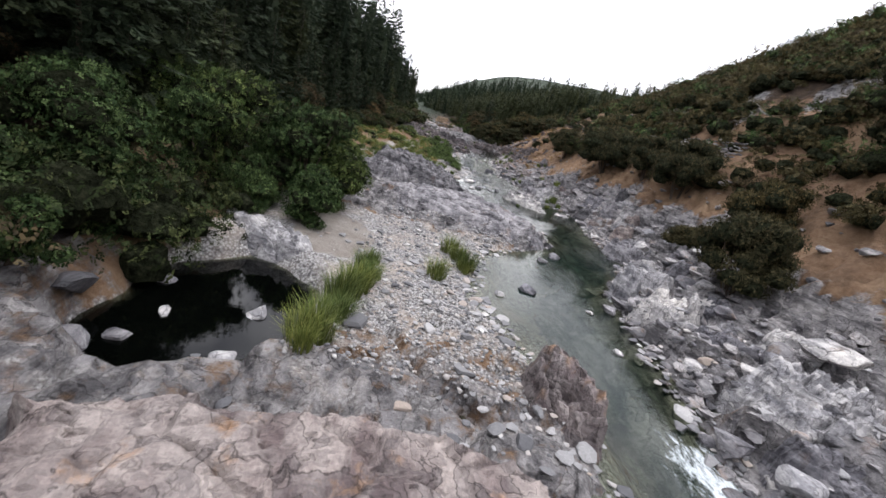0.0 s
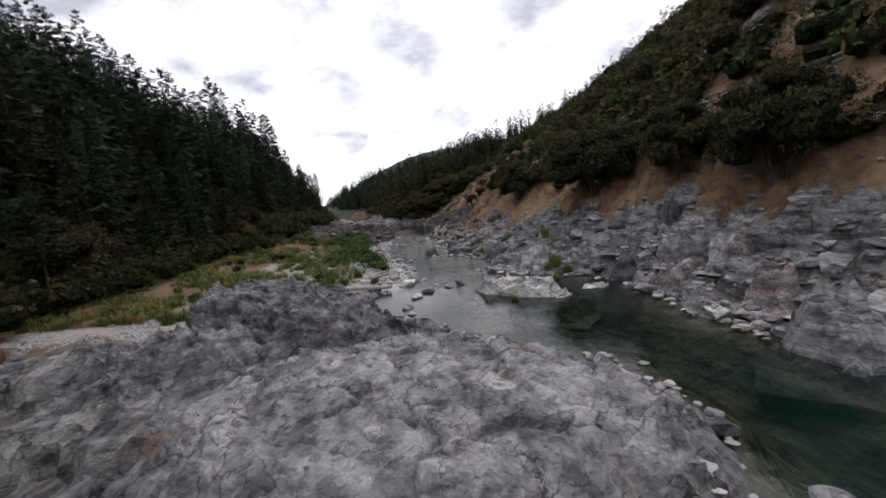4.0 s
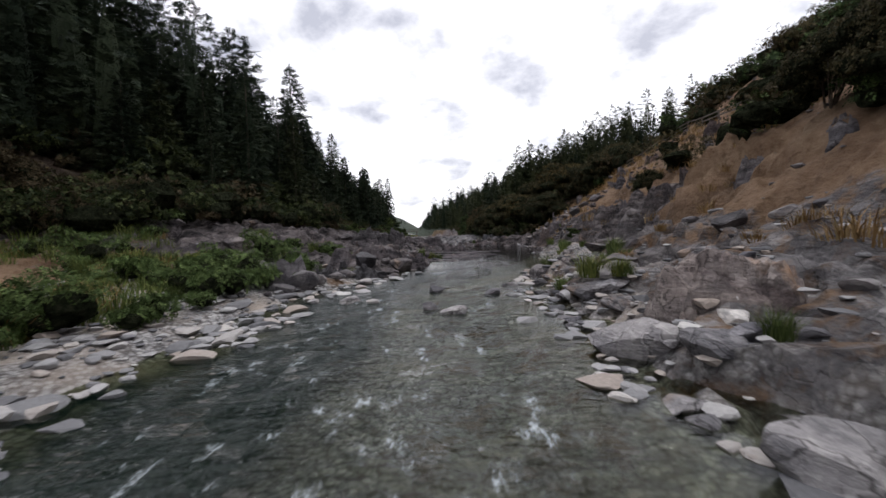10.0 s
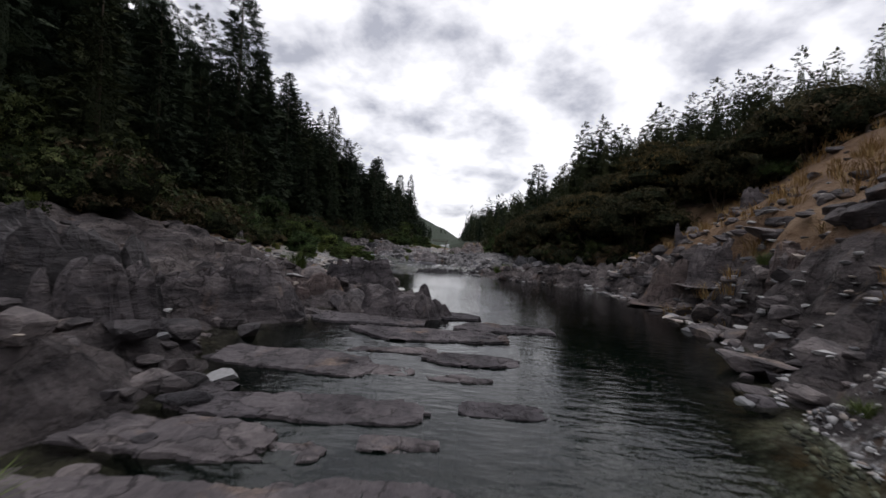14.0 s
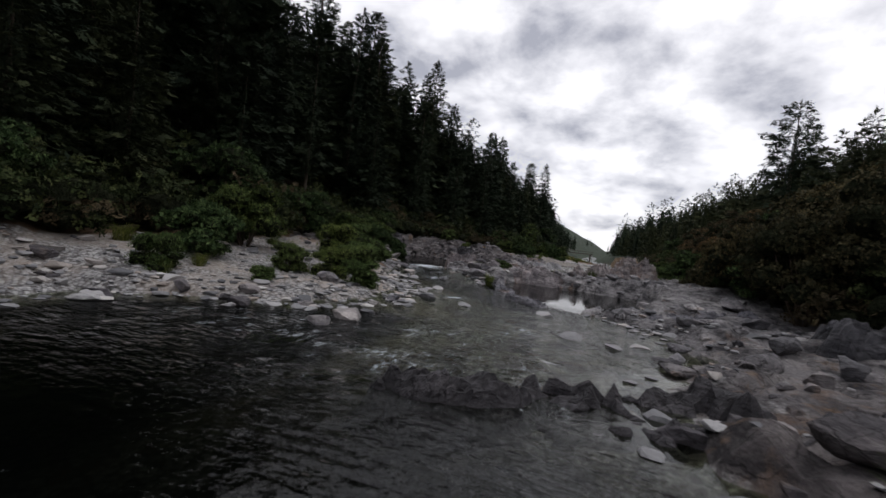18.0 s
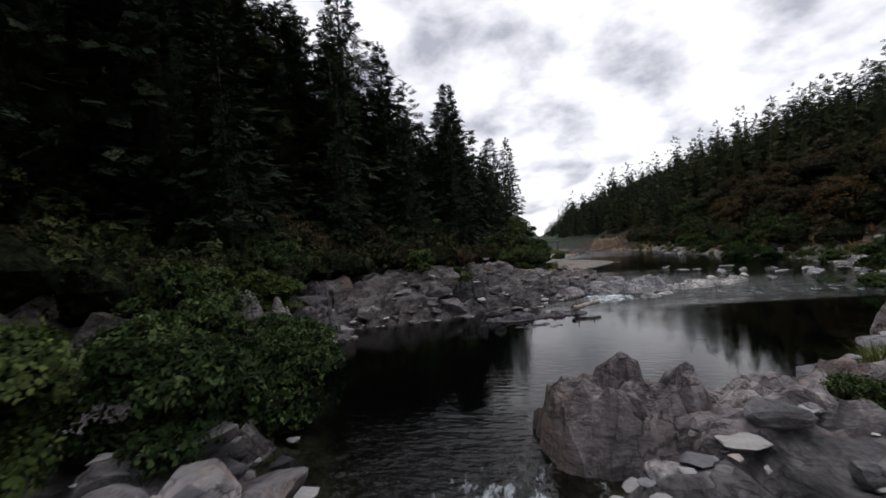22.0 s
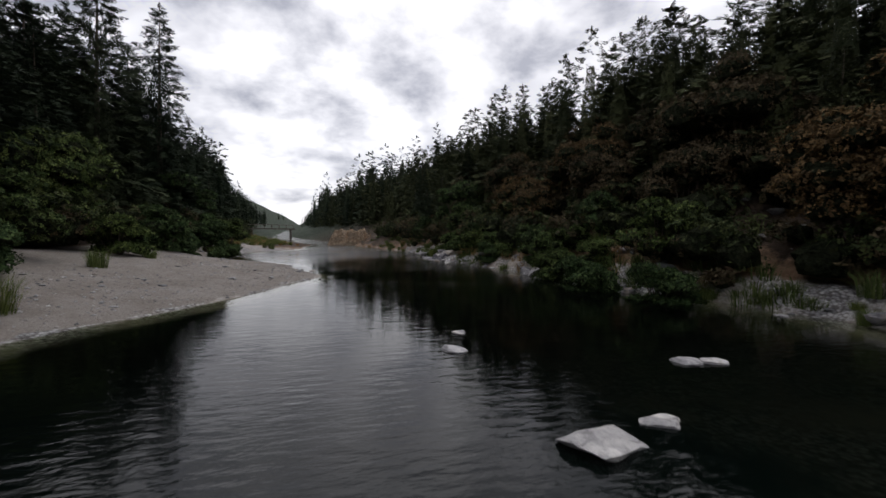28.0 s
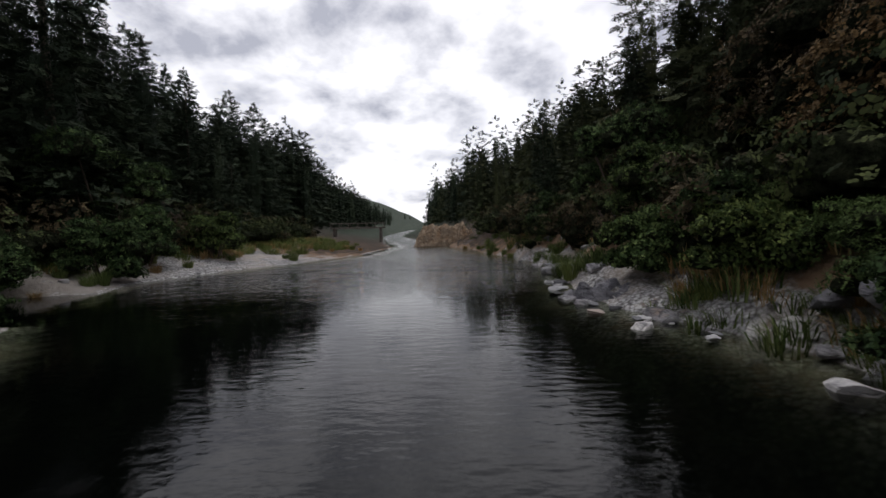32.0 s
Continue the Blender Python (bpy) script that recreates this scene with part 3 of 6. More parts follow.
    z = z + smooth(y, 900, 1700) * 34 * (0.7 + 0.4 * fbm(x, y, 420, 3, 61))
    return z


def stretch_axis(near_a, near_b, step, far_a, far_b, growth=1.13):
    out = list(np.arange(near_a, near_b + 1e-6, step))
    s, p = step, near_b
    while p < far_b:
        s *= growth
        p += s
        out.append(p)
    s, p, low = step, near_a, []
    while p > far_a:
        s *= growth
        p -= s
        low.append(p)
    return np.array(low[::-1] + out)


def build_ground():
    xs = stretch_axis(-14, 36, 0.3, -1500, 1500)
    ys = stretch_axis(-2, 256, 0.42, -260, 2600)
    gx, gy = np.meshgrid(xs, ys)
    gz = height(gx, gy)
    me = mesh_of("ground", np.stack([gx, gy, gz], -1).reshape(-1, 3), grid_faces(len(xs), len(ys)), M_GROUND, True)
    w = water_level(gy)
    xl, xr = shores(gx, gy)
    fl, fr = wood_left(gy), slope_right(gy)
    west = gx < 0.5 * (xl + xr)
    up_l, up_r = fl - gx, gx - fr
    rl, rr = rocky_left(gy), rocky_right(gy)
    rock = np.where(west, rl * (1 - smooth(up_l, 1, 5)), rr * 1 - smooth(up_r + 3 * fbm(gx, gy, 5, 3, 23), -0.5, 4))
    crag = smooth(fbm(gx, gy, 9, 3, 77), 0.05, 0.35) * smooth(up_r, 5, 12) * (1 - smooth(up_r, 40, 60)) * (1 - 0.45 * smooth(gy, 98, 112) - 0.35 * smooth(gy, 112, 124)) * (1 - smooth(gy, 150, 170))
    rock = np.maximum(rock, 0.85 * crag)
    rock = np.where(west, rock, np.maximum(rock, smooth(gy, 97, 103) * (1 - smooth(gy, 146, 152)) * smooth(gz - w, 0.8, 1.4) * (1 - smooth(up_r + 5 * fbm(gx, gy, 5, 3, 23), 1.0, 4.0))))
    band = smooth(gy, 112, 120) * (1 - smooth(gy, 144, 150))
    rock = np.where(west, rock, rock * (1 - band * smooth(gz - w + 1.6 * fbm(gx, gy, 4, 3, 27), 2.9, 4.0)))
    low = gz < w + 0.05
    gravel = np.where(west, (1 - rl) * (1 - smooth(gz - w, 0.5, 1.0)) * (1 - smooth(up_l, -3, 0)), (1 - rr) * (1 - smooth(gz - w, 0.8, 1.5)))
    gravel = np.where(low, 0.8 - 0.5 * rock, gravel)
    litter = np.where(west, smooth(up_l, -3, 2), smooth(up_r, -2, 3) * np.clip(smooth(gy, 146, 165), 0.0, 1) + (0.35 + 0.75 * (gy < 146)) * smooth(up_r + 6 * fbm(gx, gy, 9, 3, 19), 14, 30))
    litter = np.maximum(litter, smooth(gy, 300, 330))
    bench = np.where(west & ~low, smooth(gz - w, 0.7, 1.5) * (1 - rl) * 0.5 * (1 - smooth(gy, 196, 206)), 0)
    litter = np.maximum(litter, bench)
    beach = west * (1 - rl) * (1 - smooth(up_l, -3.5, -0.5)) * np.where((gy > 57) & (gy < 104), 1 - smooth(xl - gx, 4, 7), 1)
    gravel = np.maximum(gravel, np.where(low, 0, beach))
    gravel = np.where(low, gravel, gravel * (1 - 0.85 * smooth(gy, 266, 284)))
    litter = np.maximum(litter, np.where(low, 0, 0.6 * smooth(gy, 266, 284)))
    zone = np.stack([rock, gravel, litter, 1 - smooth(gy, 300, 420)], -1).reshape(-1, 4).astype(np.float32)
    mud = 1 - smooth(np.hypot((gx + 3.2) / 2.6, (gy - 25) / 4.2), 0.7, 1.15)
    bar = 1 - smooth(np.hypot((gx - 12) / 4.0, (gy - 140.5) / 4.0), 0.8, 1.2)
    spit = west * smooth(gy, 211, 216) * (1 - smooth(gy, 256, 262)) * (1 - smooth(up_l, -2, 1))
    sand = np.where(low, 0, np.maximum(np.maximum(mud, bar), spit))
    sa = me.attributes.new("sand", "FLOAT", "POINT")
    sa.data.foreach_set("value", sand.ravel().astype(np.float32))
    att = me.color_attributes.new("zone", "FLOAT_COLOR", "POINT")
    att.data.foreach_set("color", zone.ravel())
    idx = grid_faces(len(xs), len(ys))
    hard = (rock.ravel()[idx].mean(1) > 0.35) & (gx.ravel()[idx[:, 0]] > -16) & (gx.ravel()[idx[:, 0]] < 60)
    me.polygons.foreach_set("use_smooth", ~hard)
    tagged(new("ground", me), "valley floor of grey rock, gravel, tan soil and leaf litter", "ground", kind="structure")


build_ground()


def build_water():
    xs = stretch_axis(-14, 34, 0.5, -80, 60, 1.3)
    ys = stretch_axis(-2, 290, 0.5, -70, 1100, 1.2)
    gx, gy = np.meshgrid(xs, ys)
    w = water_level(gy)
    bed = height(gx, gy)
    # the still pool east of the small falls lies lower than the river beside it
    w = np.where((gx > np.interp(gy, SY, SR) + 0.9) & (gy > 166) & (gy < 184.5), 0.52, w)
    # broken water where the river drops
    riffle = table(gy, (0, 0), (58, 0.05), (66, 0.4), (76, 0.7), (92, 0.8), (101, 0.6), (108, 0.15), (128, 0.03), (147, 0.03), (153, 0.8), (160, 0.45), (170, 0.6), (175, 1), (179, 0.4), (182, 0.0), (196, 0.0), (199, 1), (203, 0.45), (206, 0.2), (212, 0.06), (218, 0.02), (250, 0.03), (262, 0.35), (300, 0.4))
    xl, xr = shores(gx, gy)
    mid = smooth(np.minimum(gx - xl, xr - gx), 0.2, 2.0)
    spots = np.array([(12.4, 77.4, 1.6, 0.42), (10, 63.5, 1.6, 0.4), (15.2, 103.2, 1.0, 0.62), (17.2, 102.6, 0.8, 0.66), (18.6, 102.2, 0.6, 0.62), (16.4, 101.2, 0.7, 0.55), (18, 96, 2.5, 0.45), (15.5, 93, 2.5, 0.35), (13.5, 153.5, 1.2, 0.55), (14.5, 158, 1.5, 0.4), (2.8, 176.8, 1.6, 1.0), (4.0, 175.4, 1.1, 0.8), (6.2, 176.8, 1.0, 1.0), (8.6, 173.2, 1.2, 0.6), (6.6, 170.4, 1.0, 0.65), (3.2, 173.6, 1.0, 0.6), (6.5, 199.5, 1.7, 1.0), (10, 203, 2.2, 0.6), (14, 203.5, 2.0, 0.55), (12.5, 10.5, 1.8, 0.9), (14.5, 9.5, 1.5, 0.9), (11, 66, 2, 0.3), (12.8, 156.3, 0.9, 0.62), (15, 159.4, 1.0, 0.6), (10.5, 164.5, 0.8, 0.75), (10.8, 76.8, 1.0, 0.45), (11.6, 60.6, 1.0, 0.6), (12.6, 59.4, 0.8, 0.6)])
    foam = 0.0
    for sx, sy, r, a in spots:
        foam = np.maximum(foam, a * np.exp(-(((gx - sx) / r) ** 2 + ((gy - sy) / (1.3 * r)) ** 2)))
    foam = np.maximum(foam, 0.4 * mid * smooth(riffle, 0.3, 0.9))
    z = w + riffle * mid * (0.06 * fbm(gx, gy, 1.6, 3, 14) + 0.04 * fbm(gx, 0.6 * gy, 1.0, 2, 15))
    me = mesh_of("water", np.stack([gx, gy, z], -1).reshape(-1, 3), grid_faces(len(xs), len(ys)), M_WATER, True)
    depth = np.clip(w - bed, 0, 3)
    murk = 1 - np.exp(-table(gy, (0, 0.4), (45, 0.5), (56, 0.9), (110, 0.8), (126, 2.2), (148, 2.6), (154, 1.2), (170, 1.6), (176, 2.6), (196, 2.6), (204, 1.6), (216, 2.6)) * np.maximum(depth - 0.12, 0))
    # west inlet forced black: its depth, plus the dark wood's reflection put into colour
    murk = np.where((gx < 10) & (gy > 47) & (gy < 60), np.maximum(murk, smooth(depth, 0.02, 0.3)), murk)
    murk = np.where((gx < 12) & (gy > 142) & (gy < 158), np.maximum(murk, smooth(depth, 0.02, 0.3)), murk)
    murk = np.where((gx < 0.5 * (xl + xr) - 1) & (gy > 58) & (gy < 106), np.maximum(murk, 0.8 * smooth(depth, 0.03, 0.3)), murk)
    murk = np.where((gx < 0.5 * (xl + xr)) & (gy > 212) & (gy < 262), np.maximum(murk, smooth(depth, 0.02, 0.28)), murk)
    murk = np.where((gx < -1) & (gy < 30), np.maximum(murk, smooth(depth, 0.05, 0.4)), murk)
    green = table(gy, (0, 1.0), (36, 0.9), (46, 0.35), (60, 0.5), (105, 0.45), (125, 0.1), (130, 0.0), (196, 0.0), (203, 0.22), (212, 0.1), (219, 0.0)) * (gx > 0)
    col = np.stack([murk, riffle * mid, foam, green], -1).reshape(-1, 4).astype(np.float32)
    att = me.color_attributes.new("deep", "FLOAT_COLOR", "POINT")
    att.data.foreach_set("color", col.ravel())
    tagged(new("water", me), "dark green river water, smooth in pools and broken in riffles", "water", kind="structure")


build_water()


# ---- builders for rocks and plants ----
def icosphere(level):
    bm = bmesh.new()
    bmesh.ops.create_icosphere(bm, subdivisions=level, radius=1.0)
    v = np.array([p.co[:] for p in bm.verts])
    f = np.array([[p.index for p in q.verts] for q in bm.faces])
    bm.free()
    return v, f


ICO = {k: icosphere(k) for k in (1, 2, 3, 4)}


def cube_ball(cuts):
    """A ball of quads."""
    bm = bmesh.new()
    bmesh.ops.create_cube(bm, size=2.0)
    if cuts:
        bmesh.ops.subdivide_edges(bm, edges=bm.edges[:], cuts=cuts, use_grid_fill=True)
    v = np.array([p.co.normalized()[:] for p in bm.verts])
    f = np.array([[p.index for p in q.verts] for q in bm.faces])
    bm.free()
    return v, f


BALL = {1: cube_ball(1)}


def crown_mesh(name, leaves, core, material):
    """Foliage round a core coloured as crown shade, in one mesh of quads."""
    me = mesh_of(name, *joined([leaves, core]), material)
    me.materials.append(M_CROWN_SHADE)
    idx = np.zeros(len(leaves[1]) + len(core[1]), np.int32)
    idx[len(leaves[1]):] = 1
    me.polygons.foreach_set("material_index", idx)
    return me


def blob_cores(rng, blobs, level=1, share=0.7):
    out = []
    v, f = BALL[level]
    for bx, by, bz, rx, ry, rz in blobs:
        w = v * (share * rng.uniform(0.75, 1.15, (len(v), 1)))
        out.append((w * (rx, ry, rz) + (bx, by, bz), f))
    return joined(out)


def rock_shape(rng, level, cuts=11, lump=0.1, flat=0.7):
    """A block with broken faces: a sphere cut by planes, then roughened."""
    v, f = ICO[level]
    v = v.copy() * (1 + 0.15 * rng.standard_normal(3))
    for _ in range(cuts):
        n = rng.standard_normal(3)
        n /= np.linalg.norm(n)
        over = np.maximum(v @ n - rng.uniform(0.36, 0.74), 0)
        v -= over[:, None] * n * 0.96
    top = rng.standard_normal(3) * 0.25 + (0, 0, 1)
    top /= np.linalg.norm(top)
    v -= np.maximum(v @ top - rng.uniform(0.3, 0.55), 0)[:, None] * top * 0.93
    k = rng.uniform(0, 50)
    v *= (1 + lump * (fbm(v[:, 0] * 1.0 + k, v[:, 1] + 0.7 * v[:, 2], 0.4, 4, int(k))))[:, None]
    v[:, 2] *= flat
    return v, f


def outcrop(name, label, x, y, rx, ry, top, base, turn=0.0, lean=(0.0, 0.0), material=None, seed=0, rough=0.5, block=1.6, edge=0.42, power=2.3, ragged=0.16):
    """A bedrock outcrop: a jointed dome with steep broken sides that goes down into the ground."""
    n = int(min(130, max(42, max(rx, ry) * 15)))
    s = np.linspace(-1.12, 1.12, n)
    gx, gy = np.meshgrid(s, s)
    c, d = math.cos(radians(turn)), math.sin(radians(turn))
    px, py = x + c * gx * rx - d * gy * ry, y + d * gx * rx + c * gy * ry
    r = (np.abs(gx) ** power + np.abs(gy) ** power) ** (1 / power)
    r = r + ragged * fbm(px, py, 0.5 * min(rx, ry) + 0.8, 3, seed) + 0.07 * (blocks(px, py, block, seed + 1) - 0.5)
    body = 1 - smooth(r, 1 - edge, 1.0)
    surf = lean[0] * gx * rx + lean[1] * gy * ry + rough * (0.9 * (blocks(px + 0.4 * py, py, block, seed + 2) - 0.5) + 0.35 * (blocks(px, py + 0.3 * px, block * 0.42, seed + 4) - 0.5) + 0.5 * fbm(px, py, 0.7, 3, seed + 6) + 0.3 * fbm(px, py, 0.32, 3, seed + 12))
    surf = surf + 0.35 * rough * fbm(px - 0.7 * py, 0.25 * (px + py), 0.5, 3, seed + 8)
    z = base + (top + surf - base) * body
    # the skin is drawn in a little where it is steep, so that sides overhang and shade
    px = px + 0.25 * rough * fbm(px, z * 2.0 + py, 0.9, 2, seed + 9) * (1 - body) * 2
    me = mesh_of(name, np.stack([px - x, py - y, z], -1).reshape(-1, 3), grid_faces(n, n), material or M_ROCK, False)
    ob = new(name, me)
    ob.location = (x, y, 0)
    return tagged(ob, label, "rock")


def leaf_cloud(rng, blobs, count, size, droop=0.0, narrow=0.55):
    """Quads for leaves, thick on the shells of ellipsoids (x, y, z, rx, ry, rz)."""
    vs = []
    for bx, by, bz, rx, ry, rz in blobs:
        d = rng.standard_normal((count, 3))
        d /= np.linalg.norm(d, axis=1)[:, None]
        d[:, 2] = np.where(d[:, 2] < -0.45, -d[:, 2], d[:, 2])
        rad = rng.uniform(0.55, 1.06, count) ** 0.6
        p = d * rad[:, None] * (rx, ry, rz) + (bx, by, bz)
        nrm = d + 0.7 * rng.standard_normal((count, 3))
        nrm /= np.linalg.norm(nrm, axis=1)[:, None]
        t = np.cross(nrm, rng.standard_normal((count, 3)))
        t /= np.linalg.norm(t, axis=1)[:, None] + 1e-9
        t[:, 2] -= droop
        b = np.cross(nrm, t)
        s = size * rng.uniform(0.6, 1.4, count)[:, None]
        vs.append(np.stack([p - t * s, p + b * s * narrow, p + t * s, p - b * s * narrow], 1).reshape(-1, 3))
    v = np.concatenate(vs)
    return v, np.arange(len(v)).reshape(-1, 4)


def tube(points, radii, sides=7):
    """A bent, tapered limb through the points."""
    pts, vs, fs = [np.array(p, float) for p in points], [], []
    for i, p in enumerate(pts):
        d = pts[min(i + 1, len(pts) - 1)] - pts[max(i - 1, 0)]
        d /= np.linalg.norm(d) + 1e-9
        a = np.cross(d, (0.3, 0.9, 0.2))
        a /= np.linalg.norm(a) + 1e-9
        b = np.cross(d, a)
        for k in range(sides):
            q = 2 * math.pi * k / sides
            vs.append(p + radii[i] * (a * math.cos(q) + b * math.sin(q)))
    for i in range(len(pts) - 1):
        for k in range(sides):
            m = (k + 1) % sides
            fs.append((i * sides + k, i * sides + m, (i + 1) * sides + m, (i + 1) * sides + k))
    return np.array(vs), np.array(fs)


def joined(pieces):
    vs, fs, at = [], [], 0
    for v, f in pieces:
        vs.append(v)
        fs.append(np.asarray(f) + at)
        at += len(v)
    return np.concatenate(vs), np.concatenate(fs)


def fir_crown(rng, h, r, branches, sprays, start, power, size, sag=0.3, wide=0.4):
    """Drooping branches set round the stem, each a flat uneven fan of needle sprays."""
    vs = []
    lop = rng.uniform(0, 6.28)
    for k in range(branches):
        f = ((k + rng.random()) / branches) ** 0.92
        a = 2.4 * k + rng.uniform(-0.6, 0.6)
        full = ((1 - f) ** power) * min(1.0, 0.6 + 2.5 * f) * (1 + 0.14 * math.sin(a + lop))
        ln = r * full * rng.uniform(0.62, 1.14) + 0.018 * h
        n = max(5, int(sprays * (0.3 + 0.7 * ln / r)))
        t = rng.uniform(0.2, 1.0, n) ** 0.75
        side = rng.uniform(-1, 1, n)
        o, sd = np.array([math.cos(a), math.sin(a), 0.0]), np.array([-math.sin(a), math.cos(a), 0.0])
        rise = 0.55 * f - 0.08 + rng.uniform(-0.1, 0.1)
        p = np.outer(t * ln, o) + np.outer(side * ln * (0.46 - 0.34 * t), sd)
        p[:, 2] = h * (start + (0.975 - start) * f) + ln * (rise * t - sag * (1 - f) * t * t - 0.12 * np.abs(side)) + rng.normal(0, 0.02 * r, n)
        d = 0.9 * o + np.outer(side * 0.8, sd) + rng.normal(0, 0.28, (n, 3))
        d[:, 2] -= 0.3 * (1 - f)
        d /= np.linalg.norm(d, axis=1)[:, None]
        b = np.cross(d, np.array([0, 0, 1.0]) + rng.normal(0, 0.55, (n, 3)))
        b /= np.linalg.norm(b, axis=1)[:, None] + 1e-9
        s = size * rng.uniform(0.6, 1.3, n)[:, None] * (0.42 + 0.58 * min(1.0, ln / r))
        vs.append(np.stack([p - d * s * 0.6, p + b * s * wide, p + d * s, p - b * s * wide], 1).reshape(-1, 3))
    m = 8
    q = np.stack([np.zeros(m), np.zeros(m), h * rng.uniform(0.955, 1.0, m)], 1)
    e = rng.normal(0, 0.3, (m, 3)) * (1, 1, 0) + (0, 0, 0.9)
    b = np.cross(e, rng.normal(0, 1, (m, 3)))
    b /= np.linalg.norm(b, axis=1)[:, None]
    vs.append(np.stack([q - e * size * 0.5, q + b * size * 0.25, q + e * size * 0.25, q - b * size * 0.18], 1).reshape(-1, 3))
    v = np.concatenate(vs)
    return v, np.arange(len(v)).reshape(-1, 4)


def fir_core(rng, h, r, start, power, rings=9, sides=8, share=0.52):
    """An added lumpy cone inside a conifer's crown that makes it opaque and dark."""
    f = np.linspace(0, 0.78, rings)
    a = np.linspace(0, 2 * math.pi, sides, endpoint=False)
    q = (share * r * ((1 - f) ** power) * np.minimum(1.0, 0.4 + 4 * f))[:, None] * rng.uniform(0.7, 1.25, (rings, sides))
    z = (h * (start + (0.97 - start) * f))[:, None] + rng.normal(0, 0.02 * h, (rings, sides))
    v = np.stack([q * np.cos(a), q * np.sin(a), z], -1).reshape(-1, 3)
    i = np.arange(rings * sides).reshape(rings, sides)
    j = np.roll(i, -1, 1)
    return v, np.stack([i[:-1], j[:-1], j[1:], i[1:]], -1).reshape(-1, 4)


def make_conifer(rng, h, r, branches, sprays, start, power, sag):
    tree = new("conifer_tree")
    lean = rng.uniform(-0.02, 0.02, 2) * h
    tv, tf = tube([(0, 0, -0.8), (0, 0, 0.3), (lean[0] * 0.4, lean[1] * 0.4, h * 0.5), (0, 0, h * 0.99)], [h * 0.017, h * 0.013, h * 0.008, 0.03])
    part("trunk", mesh_of("trunk", tv, tf, M_BARK, True), tree, "dark furrowed bark trunk")
    share = 0.42 if start < 0.15 else 0.22
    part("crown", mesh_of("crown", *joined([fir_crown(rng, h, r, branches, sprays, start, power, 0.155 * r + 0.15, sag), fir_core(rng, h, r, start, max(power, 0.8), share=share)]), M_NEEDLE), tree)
    return tagged(tree, "tall dark green conifer on the wooded slope", "tree", "conifers of the valley wood")


def make_broadleaf(rng, name, h, w, trunks, leaf, material, label, count=240, blobs=16, low=0.25, droop=0.0, narrow=0.55):
    tree = new(name)
    limbs, heads = [], []
    for k in range(trunks):
        a = rng.uniform(0, 6.28)
        foot = np.array([math.cos(a), math.sin(a), 0]) * rng.uniform(0, 0.08) * w - (0, 0, 0.4)
        for m in range(3):
            b = a + rng.uniform(-1.1, 1.1)
            tip = np.array([math.cos(b) * w * rng.uniform(0.1, 0.36), math.sin(b) * w * rng.uniform(0.1, 0.36), h * rng.uniform(0.5, 0.85)])
            mid = foot * 0.4 + tip * 0.45 + rng.uniform(-0.05, 0.05, 3) * h
            limbs.append(tube([foot, mid, tip], [0.018 * h, 0.011 * h, 0.004 * h], 5))
            heads.append(tip)
    part("trunk", mesh_of("trunk", *joined(limbs), M_BARK, True), tree, "crooked brown stems")
    bl = []
    for k in range(blobs):
        if k < len(heads):
            c = heads[k]
        else:
            a, q = rng.uniform(0, 6.28), math.sqrt(rng.random())
            c = np.array([math.cos(a) * q * w * 0.4, math.sin(a) * q * w * 0.4, h * rng.uniform(low, 0.86) * (1.08 - 0.45 * q)])
        s = rng.uniform(0.13, 0.24)
        bl.append((*c, w * s, w * s, h * s * 0.75))
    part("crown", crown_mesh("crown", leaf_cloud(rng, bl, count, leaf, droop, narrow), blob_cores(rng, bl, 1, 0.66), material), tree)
    return tagged(tree, label, "tree" if h > 3.4 else "shrub")


def tuft(rng, h, w, blades, thick=0.018):
    """Arching blades of a sedge clump."""
    a = rng.uniform(0, 6.28, blades)
    q = w * 0.35 * np.sqrt(rng.random(blades))
    root = np.stack([np.cos(a) * q, np.sin(a) * q, np.full(blades, -0.05)], 1)
    b = a + rng.uniform(-0.9, 0.9, blades)
    out = np.stack([np.cos(b), np.sin(b), np.zeros(blades)], 1)
    ln = h * rng.uniform(0.55, 1.15, blades)
    bend = w * rng.uniform(0.1, 0.55, blades)
    side = np.stack([-np.sin(b), np.cos(b), np.zeros(blades)], 1) * thick * rng.uniform(0.6, 1.5, blades)[:, None]
    up = np.array([0, 0, 1.0])
    m = root + out * (bend * 0.3)[:, None] + up * (ln * 0.6)[:, None]
    e = root + out * bend[:, None] + up * (ln * rng.uniform(0.75, 1.0, blades))[:, None]
    v = np.stack([root - side, root + side, m + side * 0.8, m - side * 0.8, e], 1)
    f = []
    k = np.arange(blades) * 5
    f = np.concatenate([np.stack([k, k + 1, k + 2], 1), np.stack([k, k + 2, k + 3], 1), np.stack([k + 3, k + 2, k + 4], 1)])
    return v.reshape(-1, 3), f


